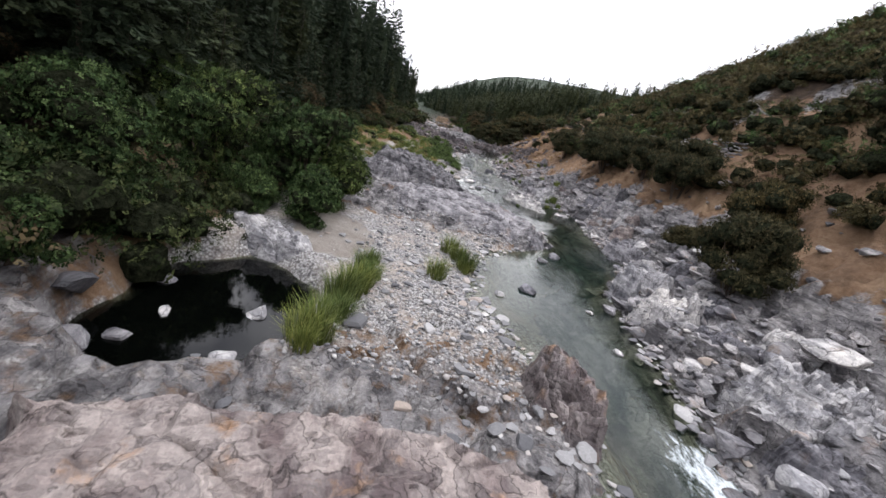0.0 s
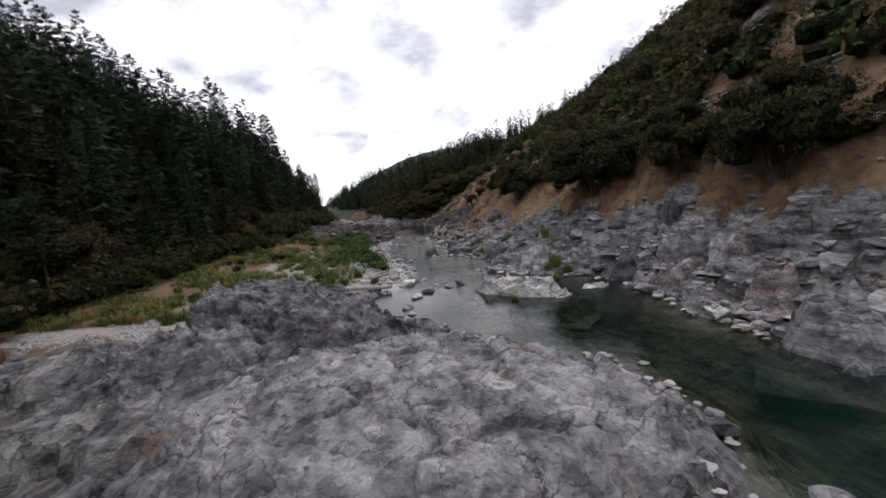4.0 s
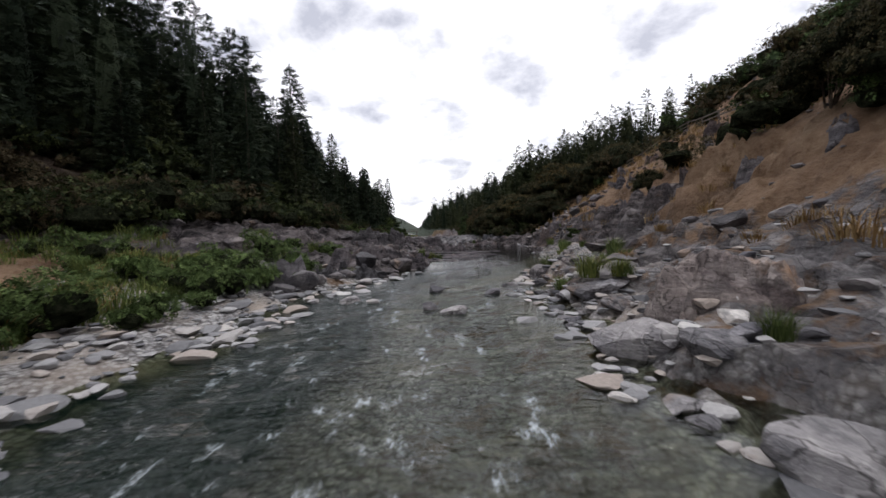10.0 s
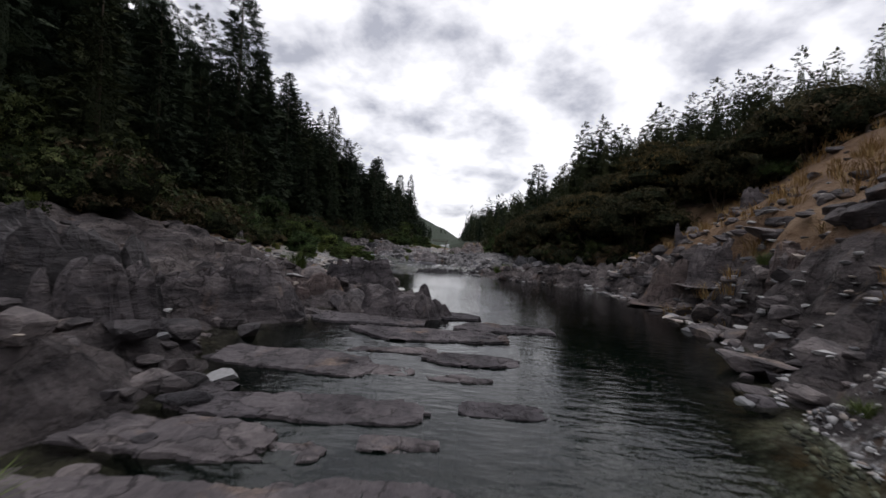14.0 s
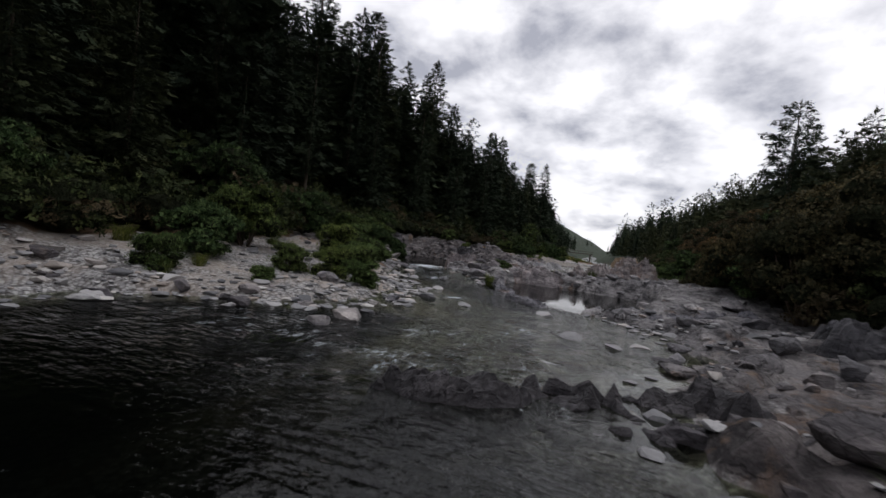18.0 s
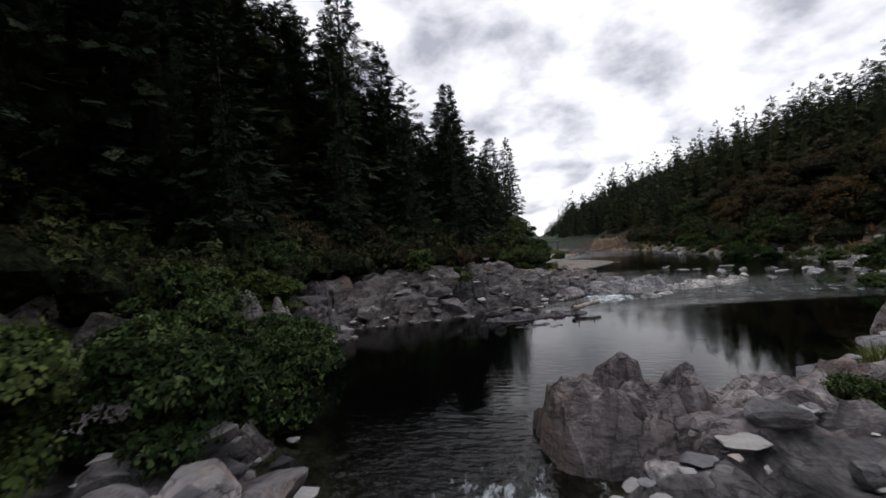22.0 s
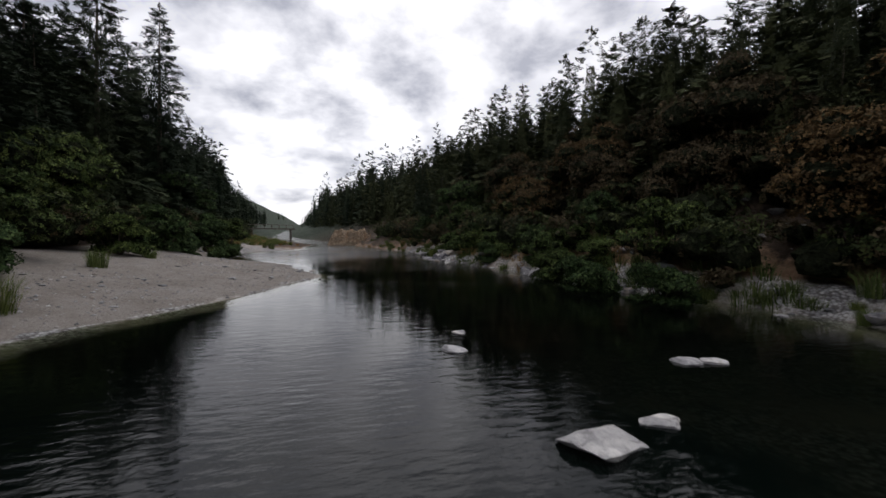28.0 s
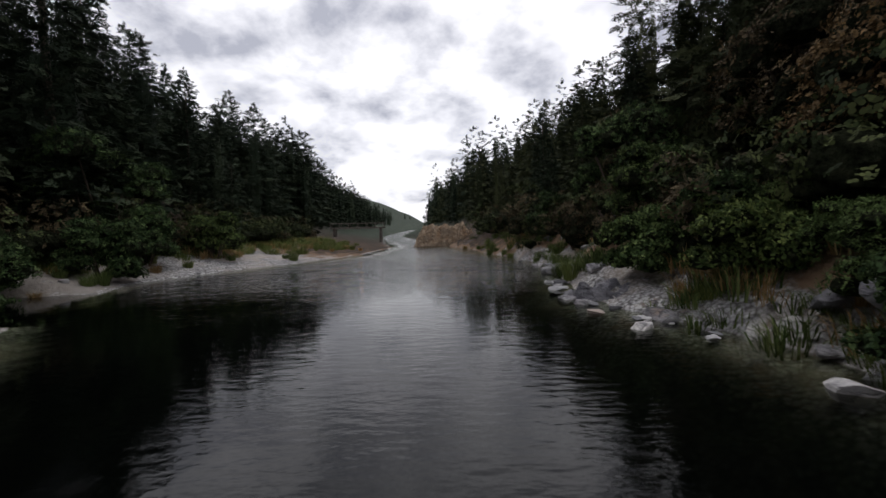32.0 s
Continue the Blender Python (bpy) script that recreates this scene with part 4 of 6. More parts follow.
# ---- bedrock outcrops ----
M_PINK = rock_material("pink_rock", (0.18, 0.16, 0.165), (0.50, 0.455, 0.445), (0.33, 0.245, 0.205), 0.52)
GROUP = "bedrock outcrops along the river"
OUT = ([("rust-stained grey rock slab above the gravel bar", -0.8, 5.3, 8.2, 4.2, 1.9, -1.8, 3, (0.0, -0.05), M_RUST, 0.24, 1.7), ("orange-stained pale rock nose beside the water", 7.3, 12.5, 1.6, 2.9, 0.7, -2.0, 8, (0.0, 0.1), M_RUST, 0.7, 0.9), ("pale flat-topped boulder beside the side pool", -6.3, 21.9, 3.9, 1.5, 0.6, -1.6, -20, (-0.03, 0.05), M_PALE, 0.4, 1.2), ("broad smooth grey bedrock slab between gravel bar and pool", 5.6, 39.8, 9.8, 7.2, 0.95, -1.8, -12, (0.0, 0.0), M_ROCK, 0.3, 2.0), ("dark knobby rock ridge beside the pool", 1.4, 51.0, 7.4, 3.7, 2.2, -1.2, -33, (-0.1, 0.06), M_KNOB, 0.42, 0.9), ("low dark rock hump behind the slab", -2.5, 46.5, 3.5, 2.2, 1.6, -0.6, 10, (0, 0), M_ROCK, 0.7, 1.3), ("long white water-worn rock island in the pool", 16.0, 53.5, 4.5, 1.55, 0.5, -1.8, -50, (0.0, 0.1), M_PALE, 0.55, 0.9), ("low white rock beside the island", 21.0, 52.2, 1.5, 0.8, -0.25, -1.8, 10, (0.0, 0.0), M_PALE, 0.4, 0.8), ("low white rock at the dark pool", 23.0, 49.2, 1.1, 0.7, -0.2, -1.8, -10, (0.0, 0.0), M_PALE, 0.4, 0.8), ("pale grey angular rock at the pool's edge", 17.5, 22.5, 2.4, 2.0, 1.3, -1.4, 20, (0.05, 0.0), M_PALE, 0.8, 1.3)]
    + [("white water-worn rock ledge beside the green pool", 20.2, 29.5, 3.2, 2.4, 1.0, -1.6, 35, (0.04, 0.0), M_PALE, 0.6, 1.4), ("white water-worn rock column at the pool's edge", 17.0, 26.6, 1.5, 1.1, 1.3, -1.8, 40, (0.1, 0.0), M_PALE, 0.6, 0.9), ("pale fractured rock mass above the rapid", 18.5, 13.5, 3.8, 2.8, 1.6, -1.5, 12, (0.12, 0.05), M_PALE, 0.9, 1.6), ("grey jointed rock bank at the pool's outlet", 24.0, 39.0, 4.0, 3.0, 0.9, -1.4, 40, (0.06, 0.0), M_ROCK, 0.7, 1.4), ("rounded blue-grey boulder at the water's edge", 20.9, 69.2, 2.0, 1.5, 1.05, -1.2, -8, (0, 0), M_DARK, 0.3, 1.4), ("grey bedrock shelf beside the run", 20.8, 63.5, 3.6, 1.8, 0.95, -1.0, -30, (0.08, 0.0), M_ROCK, 0.6, 1.3), ("dark angular boulder standing in the rapid", 15.4, 78.9, 1.1, 0.85, 0.5, -0.6, 15, (0.05, 0.15), M_DARK, 0.28, 1.2), ("dark low rock shelf beside the rapid", 18.6, 76.5, 2.1, 1.3, 0.25, -0.7, -20, (0.0, 0.0), M_DARK, 0.4, 1.0), ("dark rock hump beside the rapid", 19.4, 81.0, 1.6, 1.2, 0.8, -0.6, 10, (0, 0), M_DARK, 0.4, 0.9)]
    + [("black jointed cliff rock below the wood", 9.4, 121.5, 3.6, 2.4, 2.6, -0.6, 8, (-0.1, 0.08), M_DARK, 0.9, 1.3), ("dark jointed rock block below the wood", 12.0, 121.0, 1.4, 1.4, 2.2, -0.4, 0, (0, 0), M_ROCK, 0.7, 1.0), ("grey rock hump in the shallow ledges", 16.8, 128.0, 2.6, 1.5, 1.15, -0.5, -10, (0, 0), M_ROCK, 0.5, 1.0), ("dark blue-grey rock shelf at the riffle", 19.8, 153.8, 5.0, 1.8, 0.74, -0.6, 14, (0.05, 0.0), M_DARK, 0.6, 1.2), ("low dark rock lip beside the riffle", 15.5, 152.2, 2.0, 0.9, 0.68, -0.3, 30, (0.0, 0.0), M_DARK, 0.35, 0.8), ("grey rock shelf between two pools", 21.5, 168.5, 5.2, 1.9, 1.15, -0.5, 18, (0.06, 0.0), M_ROCK, 0.5, 1.3), ("pink-grey rock ledge above the small falls", 8.6, 180.7, 6.0, 2.1, 1.8, -0.5, 12, (0.03, 0.03), M_PINK, 0.4, 1.3), ("low gravelly ledge between riffle and still pool", 11.2, 170.8, 2.4, 0.9, 0.74, -0.4, -62, (0.0, 0.0), M_ROCK, 0.2, 0.5), ("low gravelly ledge between riffle and still pool", 9.4, 174.6, 2.2, 0.9, 1.08, -0.4, -64, (0.0, 0.0), M_ROCK, 0.22, 0.5), ("low gravelly ledge between riffle and still pool", 13.4, 167.6, 2.2, 0.8, 0.66, -0.4, -40, (0.0, 0.0), M_ROCK, 0.18, 0.5), ("blunt pink-grey rock nose above the small falls", 4.6, 180.2, 1.9, 1.6, 2.1, -0.5, 8, (0.0, 0.0), M_PINK, 0.45, 0.8), ("stacked grey rock spur above the dark pool", 17.0, 189.0, 5.2, 3.0, 2.5, -0.6, 34, (0.26, 0.0), M_PINK, 1.1, 0.9)]
    + [("smooth white rock slab above the river", 8.0, 201.6, 3.4, 1.5, 1.95, 0.0, 8, (0.06, 0.0), M_PALE, 0.35, 1.5), ("jointed purple-grey ledges beside the falls", 1.5, 201.5, 5.2, 3.4, 1.65, 0.0, 12, (-0.03, 0.0), M_ROCK, 0.6, 1.2), ("reddish rock ledges above the beach", 3.0, 209.5, 5.0, 3.0, 2.0, 0.4, -18, (-0.04, 0.0), M_RUST, 0.6, 1.2), ("low wet ledge in the dark pool", 2.5, 194.2, 3.6, 1.0, 1.14, 0.3, 20, (0.0, 0.0), M_ROCK, 0.3, 1.0), ("pale rock dam beside the falls", 12.6, 202.6, 4.8, 1.2, 1.5, 0.2, 26, (0.0, 0.0), M_PALE, 0.35, 1.0), ("grey rock shelf beside the long pool", 23.0, 250.5, 1.8, 1.2, 1.85, 0.6, -5, (0, 0), M_ROCK, 0.4, 1.0), ("pale rock shelf beside the long pool", 25.2, 245.0, 1.8, 1.2, 1.75, 0.6, 5, (0, 0), M_PALE, 0.4, 1.0), ("tan sandy cut bank above the far riffle", 17.5, 303.0, 5.5, 2.2, 4.6, 0.5, 8, (0.05, 0.0), M_TAN, 0.7, 1.4)]
    + [("orange-brown weathered boulder on the bank", 21.2, 88.6, 1.9, 1.5, 1.75, -0.4, 15, (0.05, 0.0), M_RUST, 0.5, 1.1), ("dark layered rock apron sloping into the pool", 26.0, 149.6, 4.6, 2.2, 0.95, -0.5, -28, (0.07, 0.03), M_DARK, 0.35, 1.4), ("pale rock lip beside the falls", 9.2, 199.4, 1.6, 0.7, 1.35, 0.2, 30, (0.0, 0.0), M_PALE, 0.3, 0.8)])
for i, (label, x, y, rx, ry, top, base, turn, lean, mat, rough, block) in enumerate(OUT):
    tagged(outcrop("rock_outcrop", label, x, y, rx, ry, top, base, turn, lean, mat, 100 + 17 * i, rough, block), group=GROUP)

for i, (x, y, rx, ry, turn, up) in enumerate(([(18.6, 109.8, 0.75, 0.4, 8, 0.05), (16.6, 112.6, 1.3, 0.4, 3, 0.05), (15.2, 113.4, 1.8, 0.7, 6, 0.1), (18.0, 115.0, 1.3, 0.4, 4, 0.05), (16.8, 116.6, 2.4, 0.6, 2, 0.1), (18.8, 117.2, 1.4, 0.35, 6, 0.06), (17.4, 119.2, 2.6, 0.6, 4, 0.12), (20.3, 119.8, 1.0, 0.3, 2, 0.05), (16.0, 121.6, 2.2, 0.8, -2, 0.16), (19.6, 122.6, 1.6, 0.5, 5, 0.1), (18.4, 124.8, 2.6, 0.8, 3, 0.22), (20.6, 126.6, 1.8, 0.7, 6, 0.2), (15.6, 118.0, 2.0, 0.7, 3, 0.14), (14.2, 115.4, 1.8, 0.9, 10, 0.2)]
    + [(19.4, 116.0, 0.6, 0.22, 5, 0.03), (17.2, 117.9, 0.9, 0.25, 3, 0.04), (18.9, 118.4, 0.7, 0.2, 7, 0.03), (19.6, 121.2, 0.9, 0.22, 2, 0.04), (17.6, 121.4, 1.1, 0.3, 4, 0.05), (15.0, 119.8, 0.9, 0.3, 2, 0.05), (17.8, 123.0, 1.2, 0.3, 6, 0.05), (16.2, 126.6, 2.2, 0.9, 4, 0.2), (18.6, 128.2, 1.6, 0.8, 4, 0.2), (17.8, 113.6, 0.8, 0.3, 8, 0.04), (13.4, 110.4, 1.6, 0.9, 4, 0.18), (1.9, 191.4, 0.55, 0.25, 30, 0.04), (2.7, 191.8, 0.5, 0.2, 25, 0.04), (3.4, 191.4, 0.5, 0.2, 35, 0.04), (1.4, 193.0, 1.1, 0.3, 20, 0.06)])):
    w = float(water_level(y))
    tagged(outcrop("rock_slab", "thin flat grey-pink rock slab in the shallows", x, y, 0.78 * rx, 0.9 * ry, w + 0.015 + 0.32 * up, w - 1.7, turn, (0, 0.02), M_ROCK, 400 + 11 * i, 0.04, 0.55, 0.05, 3.0, 0.5), group=GROUP)
LEDGE = {0: "grey jointed bedrock ledge on the bank", 1: "pale worn bedrock ledge on the bank", 2: "dark bedrock ledge on the bank", 3: "rust-stained bedrock ledge on the bank"}
orng = np.random.default_rng(71)
ledges = 0
while ledges < 74:
    y = orng.uniform(8, 212)
    west = orng.random() < 0.36
    rocky = float(rocky_left(y) if west else rocky_right(y))
    if orng.random() > rocky or (west and 160 < y < 178) or (west and y < 96) or ((174 < y < 206 or 82 < y < 122) and not west) or (west and 172 < y < 186):
        continue
    u = orng.uniform(0.8, 7.5)
    if not west and (112 < y < 150 and u > 2.6 or 145 < y < 176 and u < 6):
        continue
    x = float(np.interp(y, SY, SL)) - u if west else float(np.interp(y, SY, SR)) + u
    if any(abs(x - o[1]) < o[3] and abs(y - o[2]) < o[4] for o in OUT):
        continue
    tone = int(orng.choice([0, 0, 0, 1, 2, 3])) if not (138 < y < 174 and not west) else 2
    g = float(height(x, y))
    rx, ry = orng.uniform(1.2, 3.0), orng.uniform(0.7, 1.5)
    tagged(outcrop("rock_ledge", LEDGE[tone], x, y, rx, ry, g + orng.uniform(0.15, 0.7), g - 1.4, orng.uniform(-40, 40), (orng.uniform(-0.1, 0.15), orng.uniform(-0.1, 0.1)), (M_ROCK, M_PALE, M_DARK, M_RUST)[tone], 900 + 13 * ledges, 0.6, 0.9), group=GROUP)
    ledges += 1


# crags standing out of the dry slope
orng = np.random.default_rng(72)
for i in range(36):
    y = orng.uniform(96, 134) if i % 2 else orng.uniform(84, 152)
    x = float(slope_right(y)) + (orng.uniform(-2.5, 9) if i % 2 else orng.uniform(0.5, 20))
    g = float(height(x, y))
    rx, ry = orng.uniform(0.7, 1.9), orng.uniform(0.5, 1.2)
    tone = int(orng.choice([0, 2, 2, 3]))
    tagged(outcrop("rock_crag", "dark crag standing out of the tan slope", x, y, rx, ry, g + orng.uniform(0.1, 0.6), g - 1.8, orng.uniform(0, 180), (orng.uniform(0.3, 0.5), orng.uniform(-0.05, 0.05)), (M_ROCK, M_PALE, M_ROCK, M_RUST)[tone], 1900 + 13 * i, 0.9, 0.7, 0.6, 2.0, 0.4), group=GROUP)

# ---- boulders ----
ROCKS = [mesh_of("boulder", *rock_shape(np.random.default_rng(500 + k), 3, 13, 0.14, 0.9), (M_ROCK, M_PALE, M_DARK)[k % 3], True) for k in range(15)]
for me in ROCKS:
    me.set_sharp_from_angle(angle=radians(30))
rng = np.random.default_rng(11)


def boulder(x, y, size, tone, sink=0.25, flat=1.0, z=None, turn=None, label=""):
    """tone 0 grey, 1 pale, 2 dark."""
    k = 3 * int(rng.integers(0, 5)) + tone
    ob = new("boulder", ROCKS[k])
    s = size / 2
    ground = max(float(height(x, y)), float(water_level(y)) - 0.25 * s) if z is None else z
    turn = rng.uniform(0, 360) if turn is None else turn
    sc = Matrix.Diagonal((s * rng.uniform(0.9, 1.35), s * rng.uniform(0.75, 1.1), s * flat * rng.uniform(0.8, 1.1), 1))
    ob.matrix_world = pose(x, y, ground + s * flat * (0.5 - sink), rng.uniform(-8, 8), rng.uniform(-8, 8), turn) @ sc
    kind = ("grey broken river boulder", "pale water-worn river boulder", "dark wet river boulder")[tone]
    return tagged(ob, label or kind, "boulder", "boulders of the river bed")


NAMED = ([(8.3, 54.0, 1.1, 1), (8.2, 52.2, 0.8, 1), (9.3, 56.5, 1.1, 1), (10.4, 58.2, 1.7, 0), (12.2, 58.6, 0.9, 0), (13.3, 59.2, 1.1, 2), (13, 68, 0.7, 2), (16.2, 80.6, 1.4, 1), (15.2, 76.9, 0.5, 1), (17.4, 55.6, 1.3, 1), (20.5, 52.0, 0.9, 1), (21.3, 52.4, 0.9, 1), (9.7, 61.8, 1.7, 1), (10.4, 63.0, 1.5, 0), (11.3, 63.1, 0.8, 1), (10.9, 76.3, 1.3, 1), (12.0, 74.7, 1.0, 0), (22.0, 90.5, 2.0, 0), (20.2, 92, 1.2, 1), (15.2, 96.2, 0.8, 2), (15.0, 92.7, 0.7, 0), (15.6, 92.0, 0.8, 1)]
    + [(12.2, 94.3, 1.0, 1), (13, 94, 0.6, 1), (17.2, 95.3, 0.8, 0), (18.2, 97.2, 0.8, 1), (20.6, 92.9, 1.3, 1), (21.2, 93.2, 1.4, 1), (10.4, 155.8, 1.3, 1), (10.3, 154.6, 1.2, 1), (8.4, 156.3, 0.7, 1), (5.3, 176.9, 1.0, 1), (16.2, 210.2, 1.1, 1), (19.1, 209.2, 1.0, 1), (16.2, 206.2, 1.0, 1), (19.0, 207.2, 1.2, 1), (21.0, 207.4, 1.1, 1), (20.2, 205.4, 1.3, 1), (14.2, 206.2, 0.7, 1), (17.2, 204.2, 0.9, 1), (20.0, 210.6, 0.8, 1), (21.6, 209.2, 1.0, 1), (18.2, 211.4, 0.8, 1), (22.2, 246.0, 0.8, 1)]
    + [(23.2, 242.0, 0.9, 1), (24.3, 242.2, 0.9, 1), (24.6, 104.6, 1.7, 1), (26.0, 106.6, 1.4, 1), (26.6, 108.6, 1.1, 0), (-8.5, 11.5, 1.6, 0), (-7.6, 12.4, 1.0, 0), (-4.2, 12.0, 1.3, 1), (-4.3, 15.2, 1.2, 1), (-7.2, 14.2, 0.8, 1), (-8.3, 16.4, 0.9, 0), (-9.6, 13.4, 1.8, 2), (14.6, 19.0, 0.9, 1), (15.8, 17.2, 1.6, 1), (17.0, 18.8, 1.4, 1), (12.6, 18.2, 0.8, 1), (12.9, 22.7, 0.7, 1), (14.0, 33.2, 1.4, 0), (12.4, 31.4, 1.2, 0), (9.3, 24.0, 1.5, 0), (7.0, 22.6, 0.9, 1)])
for x, y, size, tone in NAMED:
    boulder(x, y, size, tone, 0.15, 0.85)
for x, y, size in [(14.4, 213.9, 1.2), (15.5, 214.1, 0.65), (18.3, 216.3, 0.9), (18.8, 216.1, 0.7), (13.9, 218.2, 0.85), (14.5, 219.7, 0.65)]:
    boulder(x, y, size, 1, 0.2, 0.62, turn=0, label="white angular stone standing in the calm pool")
made = len(NAMED) + 6
for k in range(46):
    y = rng.uniform(8, 42)
    boulder(float(np.interp(y, SY, SR)) + rng.uniform(0.2, 7.0), y, rng.uniform(0.9, 2.4), int(rng.choice([1, 1, 1, 0])), 0.1, 0.9, label="pale broken block on the rocky bank")
    made += 1
while made < 298:
    y = rng.uniform(8, 262)
    side = rng.random() < 0.5
    l, r = float(np.interp(y, SY, SL)), float(np.interp(y, SY, SR))
    u = rng.exponential(2.2) - 0.9
    x = l - u if side else r + u
    rocky = float(rocky_left(y) if side else rocky_right(y))
    if rng.random() > 0.25 + 0.75 * rocky or (side and 208 < y < 262) or (not side and (100 < y < 121 or 163 < y < 178 or 176 < y < 187 or y > 214)):
        continue
    size = min(0.35 + rng.exponential(0.42), 0.8 if 84 < y < 124 and not side else 1.9) * (1.0 if u > 0 else 0.75)
    if float(water_level(y)) - float(height(x, y)) > 0.55 * size:
        continue
    boulder(x, y, size, 2 if side and 96 < y < 138 else int(rng.choice([0, 0, 1, 2])), 0.12, 0.95)
    made += 1


# ---- loose stones, as one heap of many ----
def stones(name, label, spots, sizes, material, seed, squash=0.62, level=1):
    r = np.random.default_rng(seed)
    v0, f0 = ICO[level]
    n = len(spots)
    base = []
    for k in range(12):
        v = v0.copy() * (1 + 0.2 * r.standard_normal((len(v0), 1))) * (1 + 0.3 * r.standard_normal(3))
        if level > 1:
            v = rock_shape(r, level, 9, 0.05, 0.85)[0] * (1.35 + 0.2 * r.standard_normal(3))
        base.append(v)
    base = np.array(base)[r.integers(0, 12, n)]
    a = r.uniform(0, 6.28, n)
    c, s = np.cos(a)[:, None], np.sin(a)[:, None]
    x, y, z = base[..., 0] * 1.25, base[..., 1] * 0.9, base[..., 2] * squash
    v = np.stack([c * x - s * y, s * x + c * y, z], -1) * np.asarray(sizes)[:, None, None] + np.asarray(spots)[:, None, :]
    f = (f0[None] + (np.arange(n) * len(v0))[:, None, None]).reshape(-1, 3)
    return tagged(new(name, mesh_of(name, v.reshape(-1, 3), f, material, level == 1)), label, "stones", kind="stuff")


def heap(name, label, spots, sizes, material, seed):
    """Many broken blocks in one heap."""
    r = np.random.default_rng(seed)
    shapes = [rock_shape(np.random.default_rng(seed + 50 + k), 2, 10, 0.08, 0.75) for k in range(10)]
    pieces = []
    for (x, y, z), s in zip(spots, sizes):
        v, f = shapes[int(r.integers(0, 10))]
        a = r.uniform(0, 6.28)
        c, d = math.cos(a) * s, math.sin(a) * s
        pieces.append((np.stack([(c * v[:, 0] - d * v[:, 1]) * 1.2 + x, d * v[:, 0] + c * v[:, 1] + y, v[:, 2] * s + z], 1), f))
    return tagged(new(name, mesh_of(name, *joined(pieces), material)), label, "rocks", kind="stuff")


def pebble_material():
    n = Nodes("river_pebbles")
    isl = n.maths("FRACT", n.maths("ADD", n.geo.outputs["Random Per Island"], n.add("ShaderNodeObjectInfo").outputs["Random"]), 0.0)
    col = n.ramp(isl, (0.0, (0.11, 0.11, 0.12)), (0.35, (0.26, 0.257, 0.265)), (0.75, (0.44, 0.43, 0.43)), (0.9, (0.36, 0.30, 0.26)), (1.0, (0.62, 0.61, 0.60)))
    g = n.noise(14, 5, 0.7)
    col = n.mix(n.grey(g, 0.3, 0.7), n.mix(1.0, col, (0.7, 0.7, 0.7), "MULTIPLY"), col)
    return n.finish(col, 0.8, n.bump(g, 0.4, 0.02))


M_PEBBLE = pebble_material()


def block_material():
    n = Nodes("broken_rock")
    col, nor = rock_look(n, (0.12, 0.12, 0.13), (0.36, 0.35, 0.355), (0.30, 0.225, 0.175), 0.58)
    col = n.mix(1.0, col, n.ramp(n.maths("FRACT", n.maths("ADD", n.geo.outputs["Random Per Island"], n.add("ShaderNodeObjectInfo").outputs["Random"]), 0.0), (0.0, (0.55, 0.55, 0.58)), (1.0, (1.5, 1.47, 1.43))), "MULTIPLY")
    return n.finish(col, 0.82, nor)


M_BLOCK = block_material()


def scatter_on(count, seed, accept):
    r = np.random.default_rng(seed)
    y = r.uniform(4, 268, count * 40)
    x = r.uniform(wood_left(y) - 2, slope_right(y) + 6)
    ok = r.random(len(x)) < accept(x, y, np.interp(y, SY, SL) - x, x - np.interp(y, SY, SR))
    return x[ok][:count], y[ok][:count], r


def stone_chance(x, y, ul, ur):
    west = (1 - 0.6 * rocky_left(y)) * np.exp(-np.maximum(ul, 0) / 3.0) * (ul > -1.2)
    east = (1 - 0.45 * rocky_right(y)) * np.exp(-np.maximum(ur, 0) / 2.5) * (ur > -1.0) * np.where((y > 144) & (y < 164), 0.2, 1)
    cobble = 0.55 * (ul > 0) * (ul < 6.5) * ((y > 57) & (y < 104))
    west = np.maximum(west, cobble)
    mid = 0.16 * ((ul < 0) & (ur < 0)) * table(y, (55, 0), (62, 1), (102, 1), (112, 0.1), (148, 0.1), (152, 1), (174, 1), (182, 0), (197, 0.6), (212, 0.4), (220, 0))
    return np.clip(np.maximum(np.maximum(np.where(ul > -1.2, west, 0), np.where(ur > -1.0, east, 0)), mid), 0, 1) * np.where((y > 212) & (ul > -1.5), 0.012, 1) * np.where((y > 98) & (y < 136) & (ul > -1.2), 0.25, 1) * np.where((y > 216) & (ur > -1.2), 0.14, 1)


sx, sy, srng = scatter_on(15000, 5, stone_chance)
ss = np.minimum(0.05 + srng.exponential(0.06, len(sx)), 0.34) * np.where((sx > np.interp(sy, SY, SR) - 2) & (sy > 103) & (sy < 121), 0.4, 1)
ok = water_level(sy) - height(sx, sy) < 1.3 * ss
sx, sy, ss = sx[ok], sy[ok], ss[ok]
sz = np.maximum(height(sx, sy), water_level(sy) - ss * 0.25) + ss * 0.3
order = np.argsort(-ss)
single, rest = order[:290], order[290:]
COBBLES = []
for k in range(12):
    crr = np.random.default_rng(1500 + k)
    COBBLES.append(mesh_of("river_stone", rock_shape(crr, 2, 9, 0.05, 0.55)[0] * (1.35 + 0.2 * crr.standard_normal(3)), ICO[2][1], M_PEBBLE))
